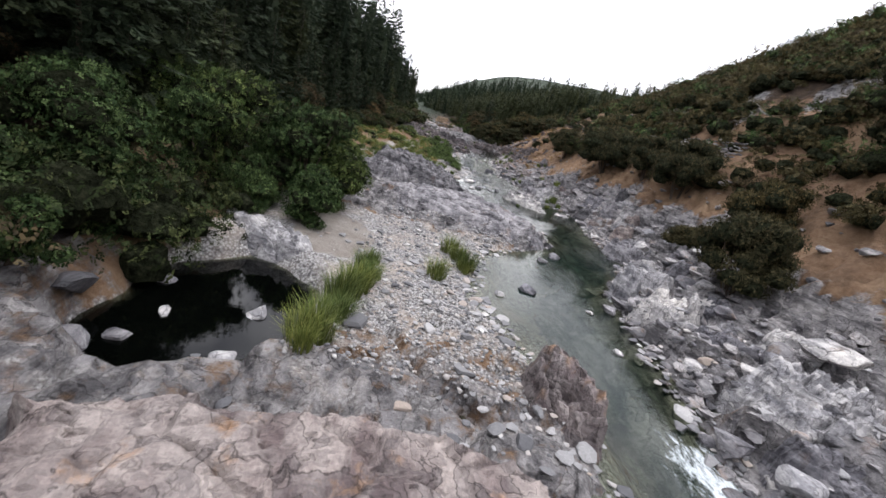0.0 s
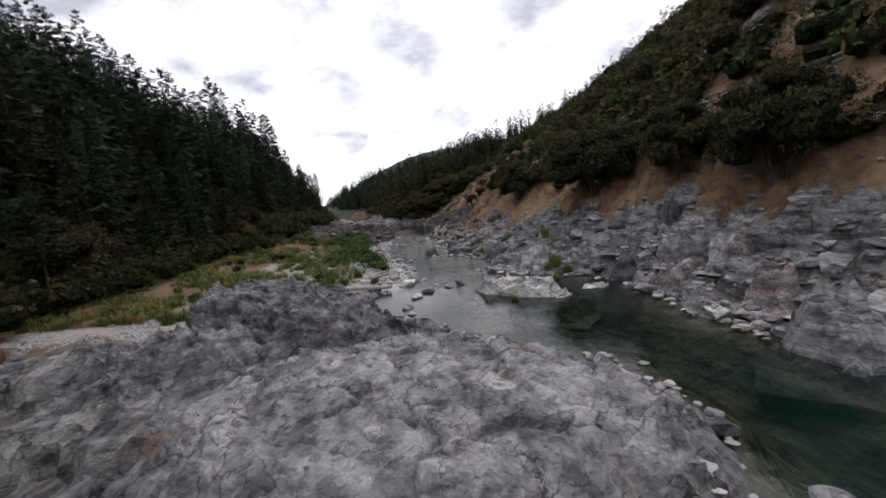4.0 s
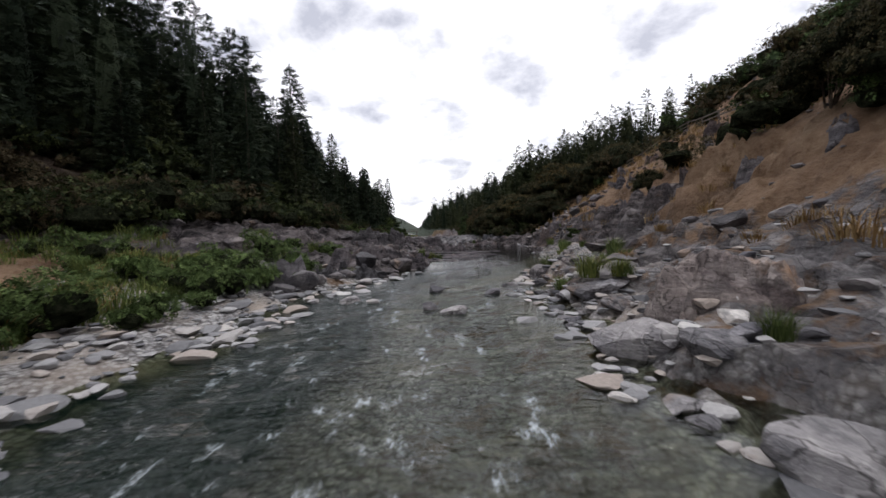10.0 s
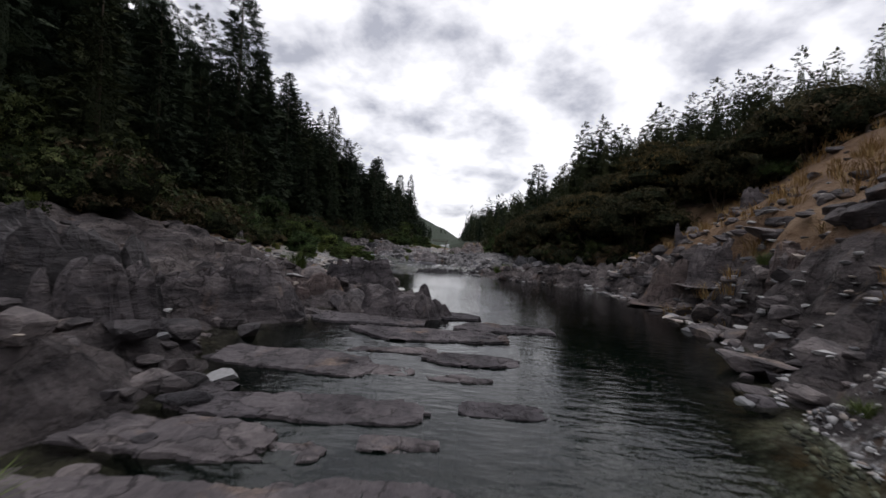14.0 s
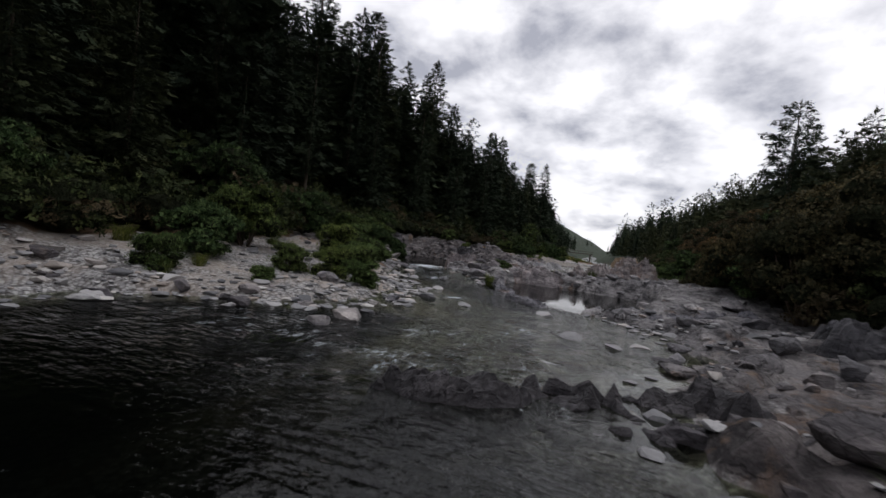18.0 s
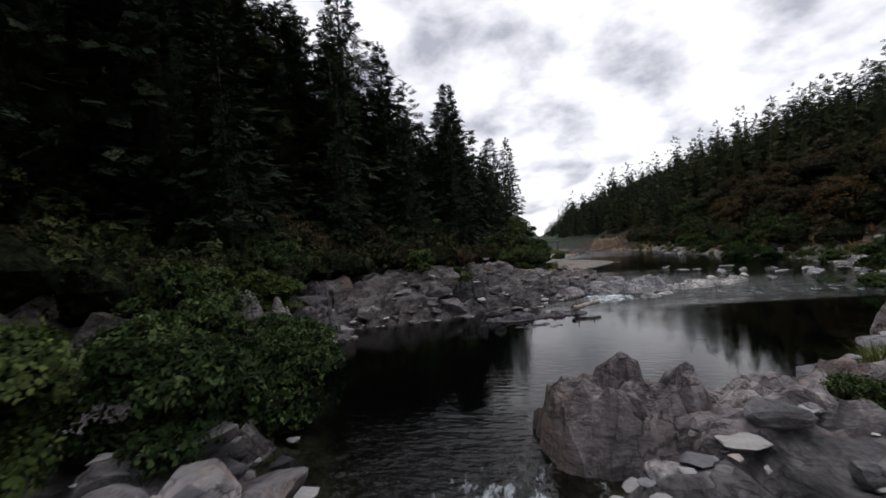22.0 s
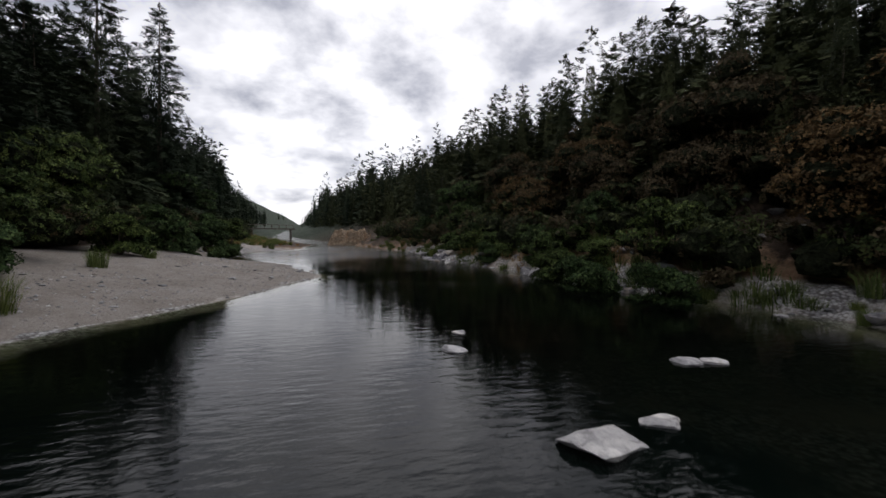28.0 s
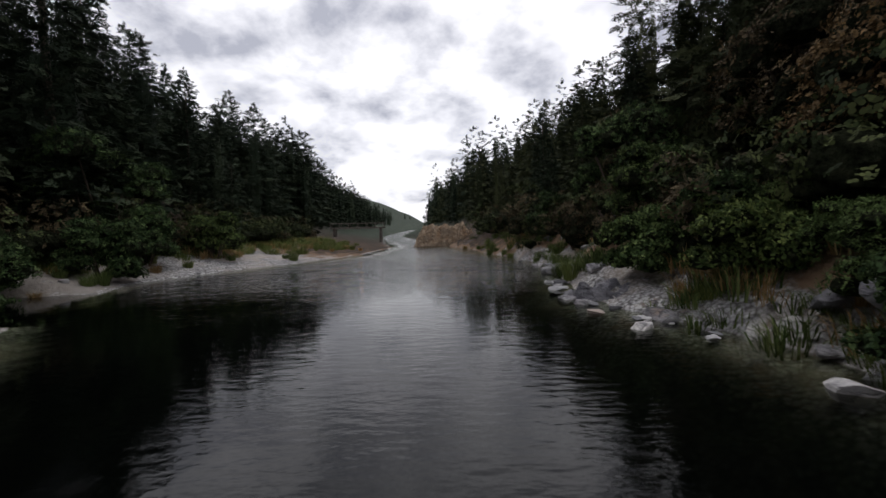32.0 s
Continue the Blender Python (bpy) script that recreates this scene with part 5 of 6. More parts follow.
for i in single:
    ob = new("river_stone", COBBLES[int(srng.integers(0, 12))])
    ob.matrix_world = pose(sx[i], sy[i], sz[i], srng.uniform(-6, 6), srng.uniform(-6, 6), srng.uniform(0, 360)) @ Matrix.Diagonal((1.2 * ss[i], 0.95 * ss[i], ss[i], 1))
    tagged(ob, "flat grey river cobble at the water's edge", "stone", "river cobbles along the banks")
sx, sy, sz, ss = sx[rest], sy[rest], sz[rest], ss[rest]
stones("loose_stones", "grey and white loose river stones along the banks", np.stack([sx, sy, sz], 1), ss, M_PEBBLE, 8, level=2)

def block_chance(x, y, ul, ur):
    west = rocky_left(y) * np.exp(-np.maximum(ul, 0) / 5.0) * (ul > -0.5) * (y > 96)
    east = rocky_right(y) * np.exp(-np.maximum(ur, 0) / 6.0) * (ur > -0.5) * (1 + 1.2 * (y < 46)) * (1 - ((y > 100) & (y < 121))) * np.where((y > 144) & (y < 164), 0.35, 1)
    return np.clip(0.5 * np.where(ul > -0.5, west, 0) + 0.5 * np.where(ur > -0.5, east, 0), 0, 1)


bx, by, brng = scatter_on(2600, 15, block_chance)
bs = np.minimum(0.14 + brng.exponential(0.2, len(bx)), 0.95)
ok = water_level(by) - height(bx, by) < 1.0 * bs
bx, by, bs = bx[ok], by[ok], bs[ok]
bz = np.maximum(height(bx, by), water_level(by) - bs * 0.4) + bs * 0.28
order = np.argsort(-bs)
single, rest = order[:290], order[290:]
CHUNKS = [mesh_of("broken_rock", *rock_shape(np.random.default_rng(1600 + k), 3, 14, 0.1, 0.72), M_BLOCK) for k in range(10)]
for i in single:
    ob = new("broken_rock", CHUNKS[int(brng.integers(0, 10))])
    ob.matrix_world = pose(bx[i], by[i], bz[i], brng.uniform(-14, 14), brng.uniform(-14, 14), brng.uniform(0, 360)) @ Matrix.Diagonal((1.25 * bs[i], bs[i], bs[i], 1))
    tagged(ob, "angular broken grey rock lying on the bank", "rock", "broken rocks on the banks")
bx, by, bz, bs = bx[rest], by[rest], bz[rest], bs[rest]
heap("broken_rocks", "broken grey and pale rocks littering the banks", np.stack([bx, by, bz], 1), bs, M_BLOCK, 61)

# gravel bar near the start
grng = np.random.default_rng(33)
gx = grng.uniform(-3, 10, 26000)
gy = grng.uniform(11.5, 36, 26000)
ok = (np.interp(gy, SY, SL) - gx > -0.4) & (gx > -2.5 + 0.08 * (gy - 12))
gx, gy = gx[ok][:7500], gy[ok][:7500]
gs = np.minimum(0.03 + grng.exponential(0.022, len(gx)), 0.14)
ey = grng.uniform(103, 121, 16000)
ex = np.interp(ey, SY, SR) + grng.uniform(-0.4, 4.5, 16000)
ok = (height(ex, ey) < water_level(ey) + 1.0) & (grng.random(16000) < 0.6)
ex, ey = ex[ok], ey[ok]
es = np.minimum(0.02 + grng.exponential(0.016, len(ex)), 0.09)
stones("shore_gravel", "pale gravel along the east shore", np.stack([ex, ey, height(ex, ey) + es * 0.2], 1), es, M_PEBBLE, 19)
py_ = grng.uniform(213, 258, 9000)
px_ = np.interp(py_, SY, SL) - grng.uniform(0.0, 9.0, 9000) ** 1.0
ok = (px_ > wood_left(py_) + 1) & (height(px_, py_) > water_level(py_) + 0.02) & (grng.random(9000) < 0.35 + 0.5 * fbm(px_, py_, 4, 3, 31))
px_, py_ = px_[ok], py_[ok]
ps_ = np.minimum(0.016 + grng.exponential(0.014, len(px_)), 0.09)
stones("beach_pebbles", "small pebbles strewn over the sandy beach", np.stack([px_, py_, height(px_, py_) + ps_ * 0.2], 1), ps_, M_PEBBLE, 29)
stones("gravel_bar", "pale pebble gravel bar beside the green pool", np.stack([gx, gy, height(gx, gy) + gs * 0.2], 1), gs, M_PEBBLE, 9)


# ---- trees of the wood ----
def zt(x, y):
    return float(height(x, y))


CONIFERS = [make_conifer(np.random.default_rng(700 + k), h, r, n, nd, st, pw, sg) for k, (h, r, n, nd, st, pw, sg) in enumerate([
    (27, 5.6, 200, 23, 0.06, 0.7, 0.35), (23, 5.4, 180, 23, 0.03, 0.62, 0.3), (30, 6.0, 200, 23, 0.12, 0.58, 0.3), (18, 4.6, 160, 20, 0.02, 0.66, 0.4),
    (25, 4.4, 90, 26, 0.34, 0.42, 0.1), (28, 5.2, 190, 21, 0.06, 0.75, 0.4)])]
spots, crng = [(29.8, 189, 9), (33.4, 285.5, 9), (-5.2, 260.8, 9), (-7.6, 253.6, 9)], np.random.default_rng(91)
while len(spots) < 210:
    y = crng.uniform(-6, 290)
    if crng.random() < 0.6:
        u = 1.0 + crng.exponential(11.0)
        x = float(wood_left(y)) - u
    else:
        u = 1.0 + crng.exponential(12.0)
        x = float(slope_right(y)) + u
        if y < 172 or (y < 190 and crng.random() < 0.6):
            continue
    if any((x - a) ** 2 + (y - b) ** 2 < 6.5 for a, b, _ in spots):
        continue
    spots.append((x, y, u))
stood = set()
for i, (x, y, u) in enumerate(spots):
    k = int(crng.integers(0, 6))
    s = crng.uniform(0.62, 1.02) * (0.75 if u < 4 else 1.0)
    s *= float(table(y, (40, 0.95), (70, 0.78), (110, 0.74), (148, 0.84), (160, 1.0), (170, 1.4), (200, 1.35), (230, 1.12), (290, 0.95))) if x < 5 else float(table(y, (172, 0.34), (188, 0.5), (205, 0.6), (218, 0.44), (250, 0.42), (275, 0.5), (290, 0.55)))
    m = pose(x, y, zt(x, y) - 0.1, 0, 0, crng.uniform(0, 360)) @ Matrix.Diagonal((s, s, s * crng.uniform(0.9, 1.1), 1))
    if i < 4:
        k, s = (4, 4, 5, 0)[i], (0.66, 0.7, 0.88, 0.86)[i]
        m = pose(x, y, zt(x, y) - 0.1) @ Matrix.Diagonal((s, s, s, 1))
    if k not in stood:
        stood.add(k)
        CONIFERS[k].matrix_world = m
    else:
        copy_thing(CONIFERS[k], m)


def far_wood(name, label, places, seed, lo, hi, twigs=72):
    """Many trees too far off to count, in one mesh."""
    r = np.random.default_rng(seed)
    kinds = []
    for k in range(6):
        kr = np.random.default_rng(seed + k)
        power = 0.5 + 0.06 * k
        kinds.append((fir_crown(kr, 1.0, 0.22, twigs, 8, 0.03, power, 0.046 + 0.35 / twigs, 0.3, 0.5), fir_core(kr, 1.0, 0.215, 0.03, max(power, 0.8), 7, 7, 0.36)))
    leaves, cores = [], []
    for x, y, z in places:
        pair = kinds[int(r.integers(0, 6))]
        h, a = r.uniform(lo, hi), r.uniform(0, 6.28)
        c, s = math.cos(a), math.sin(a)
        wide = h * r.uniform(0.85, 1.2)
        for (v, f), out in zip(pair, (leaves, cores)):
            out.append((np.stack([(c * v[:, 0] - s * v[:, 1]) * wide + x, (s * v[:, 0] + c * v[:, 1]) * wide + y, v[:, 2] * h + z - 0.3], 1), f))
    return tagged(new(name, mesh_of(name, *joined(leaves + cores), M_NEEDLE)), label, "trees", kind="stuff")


frng = np.random.default_rng(17)
fy = frng.uniform(-20, 560, 1000)
fx = wood_left(fy) - 8 - frng.exponential(30, 1000)
far_wood("wood_west", "dense dark conifer wood on the west slope", np.stack([fx, fy, height(fx, fy)], 1), 23, 12, 24)
fy = 178 + 380 * frng.random(820) ** 1.4
fx = slope_right(fy) + 5 + frng.exponential(24, 820)
far_wood("wood_east", "conifer wood on the east slope", np.stack([fx, fy, height(fx, fy)], 1), 29, 9, 16, 64)
fy = frng.uniform(20, 185, 75)
fx = slope_right(fy) + table(fy, (20, 85), (100, 62), (150, 22), (185, 14)) + frng.exponential(14, 75)
far_wood("ridge_trees", "scattered small conifers along the east ridge", np.stack([fx, fy, height(fx, fy)], 1), 37, 5, 10)
fy = 400 + frng.exponential(300, 480)
fx = -30 + frng.normal(0, 190, 480)
fx = np.where(fx > 0.5 * (wood_left(fy) + slope_right(fy)), np.maximum(fx, slope_right(fy) + 8 + np.abs(fx) * 0.3), np.minimum(fx, wood_left(fy) - 8 - np.abs(fx) * 0.3))
by_river = 330 + frng.exponential(160, 420)
beside = np.where(np.arange(420) % 5 < 3, wood_left(by_river) - 6 - frng.exponential(38, 420), slope_right(by_river) + 4 + frng.exponential(38, 420))
fx, fy = np.concatenate([fx, beside]), np.concatenate([fy, by_river])
far_wood("wood_distant", "distant wooded ridges closing the valley", np.stack([fx, fy, height(fx, fy)], 1), 31, 14, 26, 34)


# ---- shrubs of the east hill, as one thicket ----
def thicket(name, label, places, seed, material, size=(1.8, 4.4), leaves=66, leaf=0.3):
    r = np.random.default_rng(seed)
    pieces, cores = [], []
    for x, y, z in places:
        w = r.uniform(*size)
        h = w * r.uniform(0.6, 0.95)
        bl = [(x + r.uniform(-0.4, 0.4) * w, y + r.uniform(-0.4, 0.4) * w, z + h * r.uniform(0.25, 0.7), w * 0.36, w * 0.36, h * 0.36) for _ in range(3)]
        pieces.append(leaf_cloud(r, bl, leaves // 3, leaf))
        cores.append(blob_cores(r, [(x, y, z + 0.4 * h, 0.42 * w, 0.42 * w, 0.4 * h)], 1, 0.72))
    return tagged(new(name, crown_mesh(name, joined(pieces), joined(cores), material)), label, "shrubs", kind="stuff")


hrng = np.random.default_rng(3)
hy = np.where(hrng.random(8600) < 0.62, hrng.uniform(-25, 100, 8600), hrng.uniform(60, 175, 8600))
hx = slope_right(hy) + 5 + 90 * hrng.random(8600) ** 1.15
above = hx - slope_right(hy) - road_up(hy)
dense = np.where(hy < 88, smooth(above, -9, 0) * 0.7 + 0.3, smooth(above, -3, 2) * 0.9 + 0.1)
dense = dense * np.where(np.abs(hx - slope_right(hy) - road_up(hy) - 1.5) < 3.0, 0.1, 1)
ok = hrng.random(8600) < dense
hx, hy = hx[ok], hy[ok]
third = np.arange(len(hx)) % 3
P = np.stack([hx, hy, height(hx, hy)], 1)
far_up = hx - slope_right(hy) > 42
kind = np.where(third < 2, 0, np.where(hx * 7 % 1 < 0.6, 1, 2))
for k, (nm, lb, mt) in enumerate([("hill_shrubs", "olive-green chaparral shrubs on the dry east hill", M_OAK), ("hill_shrubs_green", "dark green chaparral shrubs on the dry east hill", M_LEAF), ("hill_shrubs_rust", "rusty autumn shrubs on the dry east hill", M_RED)]):
    thicket(nm, lb, P[(kind == k) & ~far_up], 4 + k, mt, (1.8, 4.4), 84, 0.36)
    thicket(nm + "_upper", lb + ", near the ridge", P[(kind == k) & far_up], 14 + k, mt, (2.6, 5.4), 48, 0.6)

# understorey at the foot of the woods
uy = hrng.uniform(-10, 300, 1900)
west = hrng.random(1900) < 0.55
ux = np.where(west, wood_left(uy) + 2.5 - hrng.exponential(8, 1900), slope_right(uy) - 1.5 + hrng.exponential(8, 1900))
ok = west | (uy > 152)
ux, uy = ux[ok], uy[ok]
P = np.stack([ux, uy, height(ux, uy)], 1)
pick = np.arange(len(ux)) % 5
thicket("understorey_green", "green undergrowth at the foot of the wood, its colour darkened for shade", P[pick < 3], 7, M_SHADED_LEAF, (1.5, 4.6), 120, 0.28)
thicket("understorey_brown", "brownish undergrowth at the foot of the wood", P[pick >= 3], 8, M_RED, (1.5, 4.6), 120, 0.28)

ny = hrng.uniform(110, 270, 900)
nx = wood_left(ny) - 1 - hrng.uniform(0, 26, 900)
thicket("wood_floor", "ferns and saplings on the floor of the wood, their colour darkened for shade", np.stack([nx, ny, height(nx, ny)], 1), 27, M_SHADED_LEAF, (2.0, 5.0), 84, 0.42)

wy = hrng.uniform(58, 108, 420)
wu = 2.0 + hrng.exponential(6.0, 420)
wx = np.interp(wy, SY, SL) - wu
ok = (wx > wood_left(wy) - 1) & (fbm(wx, wy, 7, 2, 18) > -0.1)
wx, wy = wx[ok], wy[ok]
P = np.stack([wx, wy, height(wx, wy)], 1)
thicket("bench_willows", "low green willow thicket on the river bench", P, 12, M_WILLOW, (0.7, 1.9), 210, 0.14)

# ---- single broadleaf trees and shrubs ----
ALDERS = [make_broadleaf(np.random.default_rng(800 + k), "alder_bush", h, w, 4, 0.19, M_LEAF, "leafy green alder bush on the river bank", 210, 32, 0.12, 0.25) for k, (h, w) in enumerate([(6.0, 7.0), (4.6, 5.6), (3.2, 4.4)])]
OAKS = [make_broadleaf(np.random.default_rng(820 + k), "oak_tree", h, w, 3, 0.15, M_OAK, "spreading olive-brown oak on the dry hillside", 240, 40, 0.36) for k, (h, w) in enumerate([(6.5, 9.0), (4.8, 6.5), (3.6, 4.6)])]
MADRONES = [make_broadleaf(np.random.default_rng(840 + k), "autumn_tree", h, w, 3, 0.19, M_RED, "brown-leaved autumn tree at the edge of the wood", 260, 32, 0.18) for k, (h, w) in enumerate([(9.0, 9.0), (6.5, 7.0)])]
WILLOWS = [make_broadleaf(np.random.default_rng(860 + k), "willow_shrub", h, w, 5, 0.13, M_WILLOW, "low green willow shrub on the gravel", 150, 36, 0.02, -0.5, 0.24) for k, (h, w) in enumerate([(2.3, 3.0), (1.5, 2.2)])]
used = set()


def plant(kinds, k, x, y, s=1.0, turn=0.0, sink=0.1, tall=1.0):
    ob = kinds[k]
    m = pose(x, y, zt(x, y) - sink, 0, 0, turn) @ Matrix.Diagonal((s, s, s * tall, 1))
    if ob.name in used:
        return copy_thing(ob, m)
    used.add(ob.name)
    ob.matrix_world = m
    return ob


for i, (k, x, y, s) in enumerate(([(2, -11.2, 17.4, 0.8), (1, -12.2, 20.5, 0.8), (2, -10.6, 12.0, 0.9), (0, -6.6, 29.8, 1.1), (0, -12, 26, 1.1), (1, -4.4, 31, 1.3), (0, -13.5, 18, 0.9), (1, -8.5, 31, 1.0), (0, -12, 25, 1.1), (1, -12.5, 13, 1.0), (2, -12.4, 15.2, 0.9), (0, -7.5, 36, 0.9), (1, -13, 9, 1.1), (1, -4.9, 25.8, 0.95), (2, -8.6, 25.0, 1.0), (2, -4, 175, 1.0), (1, -6, 171, 1.0), (1, -8.5, 183, 1.0), (2, -5.5, 180, 0.9), (1, -1.5, 162, 1.0), (2, 0.5, 158, 1.0), (1, -3, 152, 1.0), (0, -8, 165, 0.9)]
    + [(2, -9.8, 189, 0.9), (1, -12, 192, 0.9), (1, -2.5, 215, 1.0), (1, -1.0, 221, 0.9), (1, -1.5, 230, 1.0), (0, -4, 238, 1.0), (1, 0.2, 243, 0.9), (2, 0.2, 226, 0.9), (2, 0.6, 236, 0.9), (2, 3.6, 247.5, 0.8), (0, -4, 262, 1.1), (1, 0, 268, 1.0), (2, -3.4, 180.8, 0.9), (2, -5.4, 184.6, 0.9), (2, -2.6, 177.4, 0.8), (2, 0.8, 216.5, 0.9), (2, 1.8, 220.8, 0.8), (2, -0.8, 212.5, 0.9), (2, 24.4, 250, 0.9), (2, 25.0, 246.6, 0.8), (2, 24.6, 241.6, 0.7), (2, -0.5, 249.5, 1.0), (1, -1.8, 253, 1.0), (1, 0.0, 257.5, 0.9), (1, -2.2, 246, 1.0), (2, 0.6, 243.5, 0.9), (1, -1.0, 262, 0.9), (2, 23.6, 227, 0.8), (2, 24.6, 223.5, 0.8), (2, 24.4, 229.2, 0.7), (1, 27, 226, 0.9), (1, 28.5, 233, 0.9), (1, 25.6, 233.6, 0.75), (2, 24.6, 231.6, 0.8), (2, 26.4, 236.5, 0.9), (1, 27, 255, 1.0), (0, 29, 262, 0.9), (2, 25.6, 248, 0.9), (1, 26, 268, 0.9), (1, 29, 203.5, 0.9)]
    + [(1, 29, 210, 0.9), (2, 24.4, 206, 0.8), (1, 25, 172.5, 0.7), (2, 24.5, 177, 0.9), (0, 29, 180, 0.8), (1, 22.5, 181, 0.7)])):
    plant(ALDERS, k, x, y, s, 47.0 * i)
for i, (k, x, y, s) in enumerate([(1, 24.6, 26.8, 1.0), (1, 31, 34, 0.95), (2, 27.5, 37, 0.9), (0, 30.8, 65.5, 1.3), (1, 31.5, 87, 0.95), (1, 33.5, 96, 0.7), (2, 38, 88, 1.0), (1, 34, 100, 0.6), (1, 32, 48.4, 1.15), (1, 31.8, 56, 0.95), (2, 33, 22, 1.0), (1, 38, 28, 1.1), (0, 44, 36, 1.0), (2, 27.5, 14, 0.9), (1, 33, 115, 0.4), (2, 40, 110, 0.8), (1, 41, 152, 1.0), (0, 39, 160, 1.0), (1, 35, 165, 1.0), (0, 32, 160.5, 0.8), (0, 34.5, 154, 0.85), (1, 28, 166.5, 0.9), (0, 32, 170, 0.85), (1, 28.5, 174, 0.9), (1, 25.5, 168.5, 0.8), (1, 24.4, 174.5, 0.7), (0, 28, 170.5, 0.75), (2, 23.4, 178.5, 0.9), (0, 44, 146, 0.9)]):
    plant(OAKS, k, x, y, s, 61.0 * i, 0.1, 1.35 if i == 0 else 1.0)
for i, (k, x, y, s) in enumerate([(0, -18, 70, 0.8), (1, -10, 104, 0.8), (0, -6, 128, 0.7), (1, -10, 96, 0.9), (0, 33, 214, 1.0), (0, 37, 219, 1.1), (0, 36, 234, 1.15), (0, 38, 246, 1.1), (0, 35, 259, 1.0), (1, 31, 236, 1.0), (1, 30.5, 228, 0.9), (1, 30, 248, 0.9), (0, 33, 268, 1.0), (1, 30, 220, 1.0), (0, 34, 228, 1.1), (0, 33, 240, 1.0), (1, 29.5, 243, 0.9), (0, 32, 252, 1.0), (0, 36, 203, 1.0), (1, 34.5, 196, 1.0), (0, -14, 197, 0.7), (1, -12, 205, 0.7), (0, 31, 172, 0.9), (1, 30, 178, 0.9), (0, 36, 186, 1.0)]):
    plant(MADRONES, k, x, y, s, 73.0 * i)
for i, (k, x, y, s) in enumerate(([(0, 4.6, 164.0, 0.8), (0, 2.7, 166.2, 0.95), (0, 1.7, 168.8, 1.0), (0, 0.7, 171.2, 1.1), (0, -0.8, 169.4, 1.25), (0, -2.0, 172.4, 1.2), (0, 0.3, 173.6, 0.8), (0, 3.6, 160.4, 0.8), (1, 6.8, 161.5, 0.8), (0, 4.6, 162.0, 0.9), (0, 0.4, 171.8, 1.0), (0, 8.5, 180.1, 0.7), (1, 5, 157.4, 0.6), (0, 2.2, 155, 0.8), (0, 20, 199.5, 0.9), (0, 22, 197.2, 1.0), (1, 19.2, 202, 0.8), (0, 24, 194, 1.1), (0, 21.5, 193.5, 0.9), (0, 25.6, 214, 0.8), (1, 25.2, 240.4, 0.9), (0, 26.2, 230, 0.9), (0, 25.6, 236, 1.0), (0, 26.8, 239, 1.1), (0, 25.6, 243.4, 0.9), (0, 27.2, 233, 1.0), (0, 26.8, 247.5, 1.0), (1, 26, 244.8, 0.9), (0, 27.8, 118, 0.6)]
    + [(1, 26.3, 115.8, 0.6), (0, -6, 201, 0.9), (1, -4.5, 205, 0.8), (1, -2, 197.8, 0.6), (0, -7, 208, 0.9)])):
    plant(WILLOWS, k, x, y, s, 83.0 * i)

# ---- sedge clumps ----
TUFTS = [mesh_of("sedge_clump", *tuft(np.random.default_rng(900 + k), h, w, n, 0.008), m) for k, (h, w, n, m) in enumerate([(0.75, 0.9, 260, M_GRASS), (0.55, 0.8, 200, M_GRASS), (0.95, 1.1, 300, M_GRASS), (0.5, 0.7, 200, M_STRAW)])]
trng = np.random.default_rng(44)


def sedge(k, x, y, s):
    ob = new("sedge_clump", TUFTS[k])
    ob.matrix_world = pose(x, y, max(zt(x, y), float(water_level(y)) - 0.1), 0, 0, trng.uniform(0, 360)) @ Matrix.Diagonal((s, s, s * trng.uniform(0.85, 1.15), 1))
    tagged(ob, "tawny dry grass clump among the rocks" if k == 3 else "bright green sedge clump on the river bank", "grass", "sedge clumps")


for k, x, y, s in ([(2, -1.9, 14, 1.5), (2, -1.5, 16.5, 1.6), (2, -1.2, 17.2, 1.5), (2, -0.8, 19, 1.5), (2, -2.2, 12.8, 1.3), (2, -1.0, 21, 1.2), (2, -1.6, 13, 1.2), (2, -1.2, 15, 1.3), (2, -0.9, 18, 1.4), (2, -0.4, 20, 1.2), (2, -0.6, 22, 1.0), (2, 4.2, 27.5, 1.5), (2, 5.2, 25.4, 1.6), (2, 4.7, 26.3, 1.4), (2, 3.1, 22.5, 1.4), (2, 5.0, 24.6, 1.2), (2, -1.9, 11.8, 0.9), (3, 20.2, 65.2, 1.6), (3, 20.8, 64.9, 1.4), (2, 21.5, 77, 1.3), (2, 24, 74, 1.3), (1, 14.9, 51.9, 0.8)]
    + [(1, 20.2, 56.2, 1.0), (0, 24.2, 101, 1.1), (2, 28, 87, 0.9), (0, 22.3, 97.3, 0.85), (0, 22.9, 98.0, 0.85), (1, 22.6, 97.0, 0.9), (3, 26, 100, 0.9), (1, 19.6, 94.4, 1.1), (0, 24.4, 111, 0.7), (0, 25.0, 112.2, 0.8), (0, 25.4, 113.6, 0.8), (0, 26, 115, 0.9), (0, 26.4, 117, 1.0), (0, 25.6, 118.2, 0.9), (1, 24.9, 109.4, 0.7), (1, 15.2, 116, 1.5), (1, 14.6, 115.4, 1.3), (1, 14, 112, 1.1), (0, 21.6, 151.2, 1.0), (0, 22.4, 150.8, 1.0), (0, 10.4, 140, 0.8), (1, 11.2, 184.2, 0.9)]):
    sedge(k, x, y, s)
count = 44
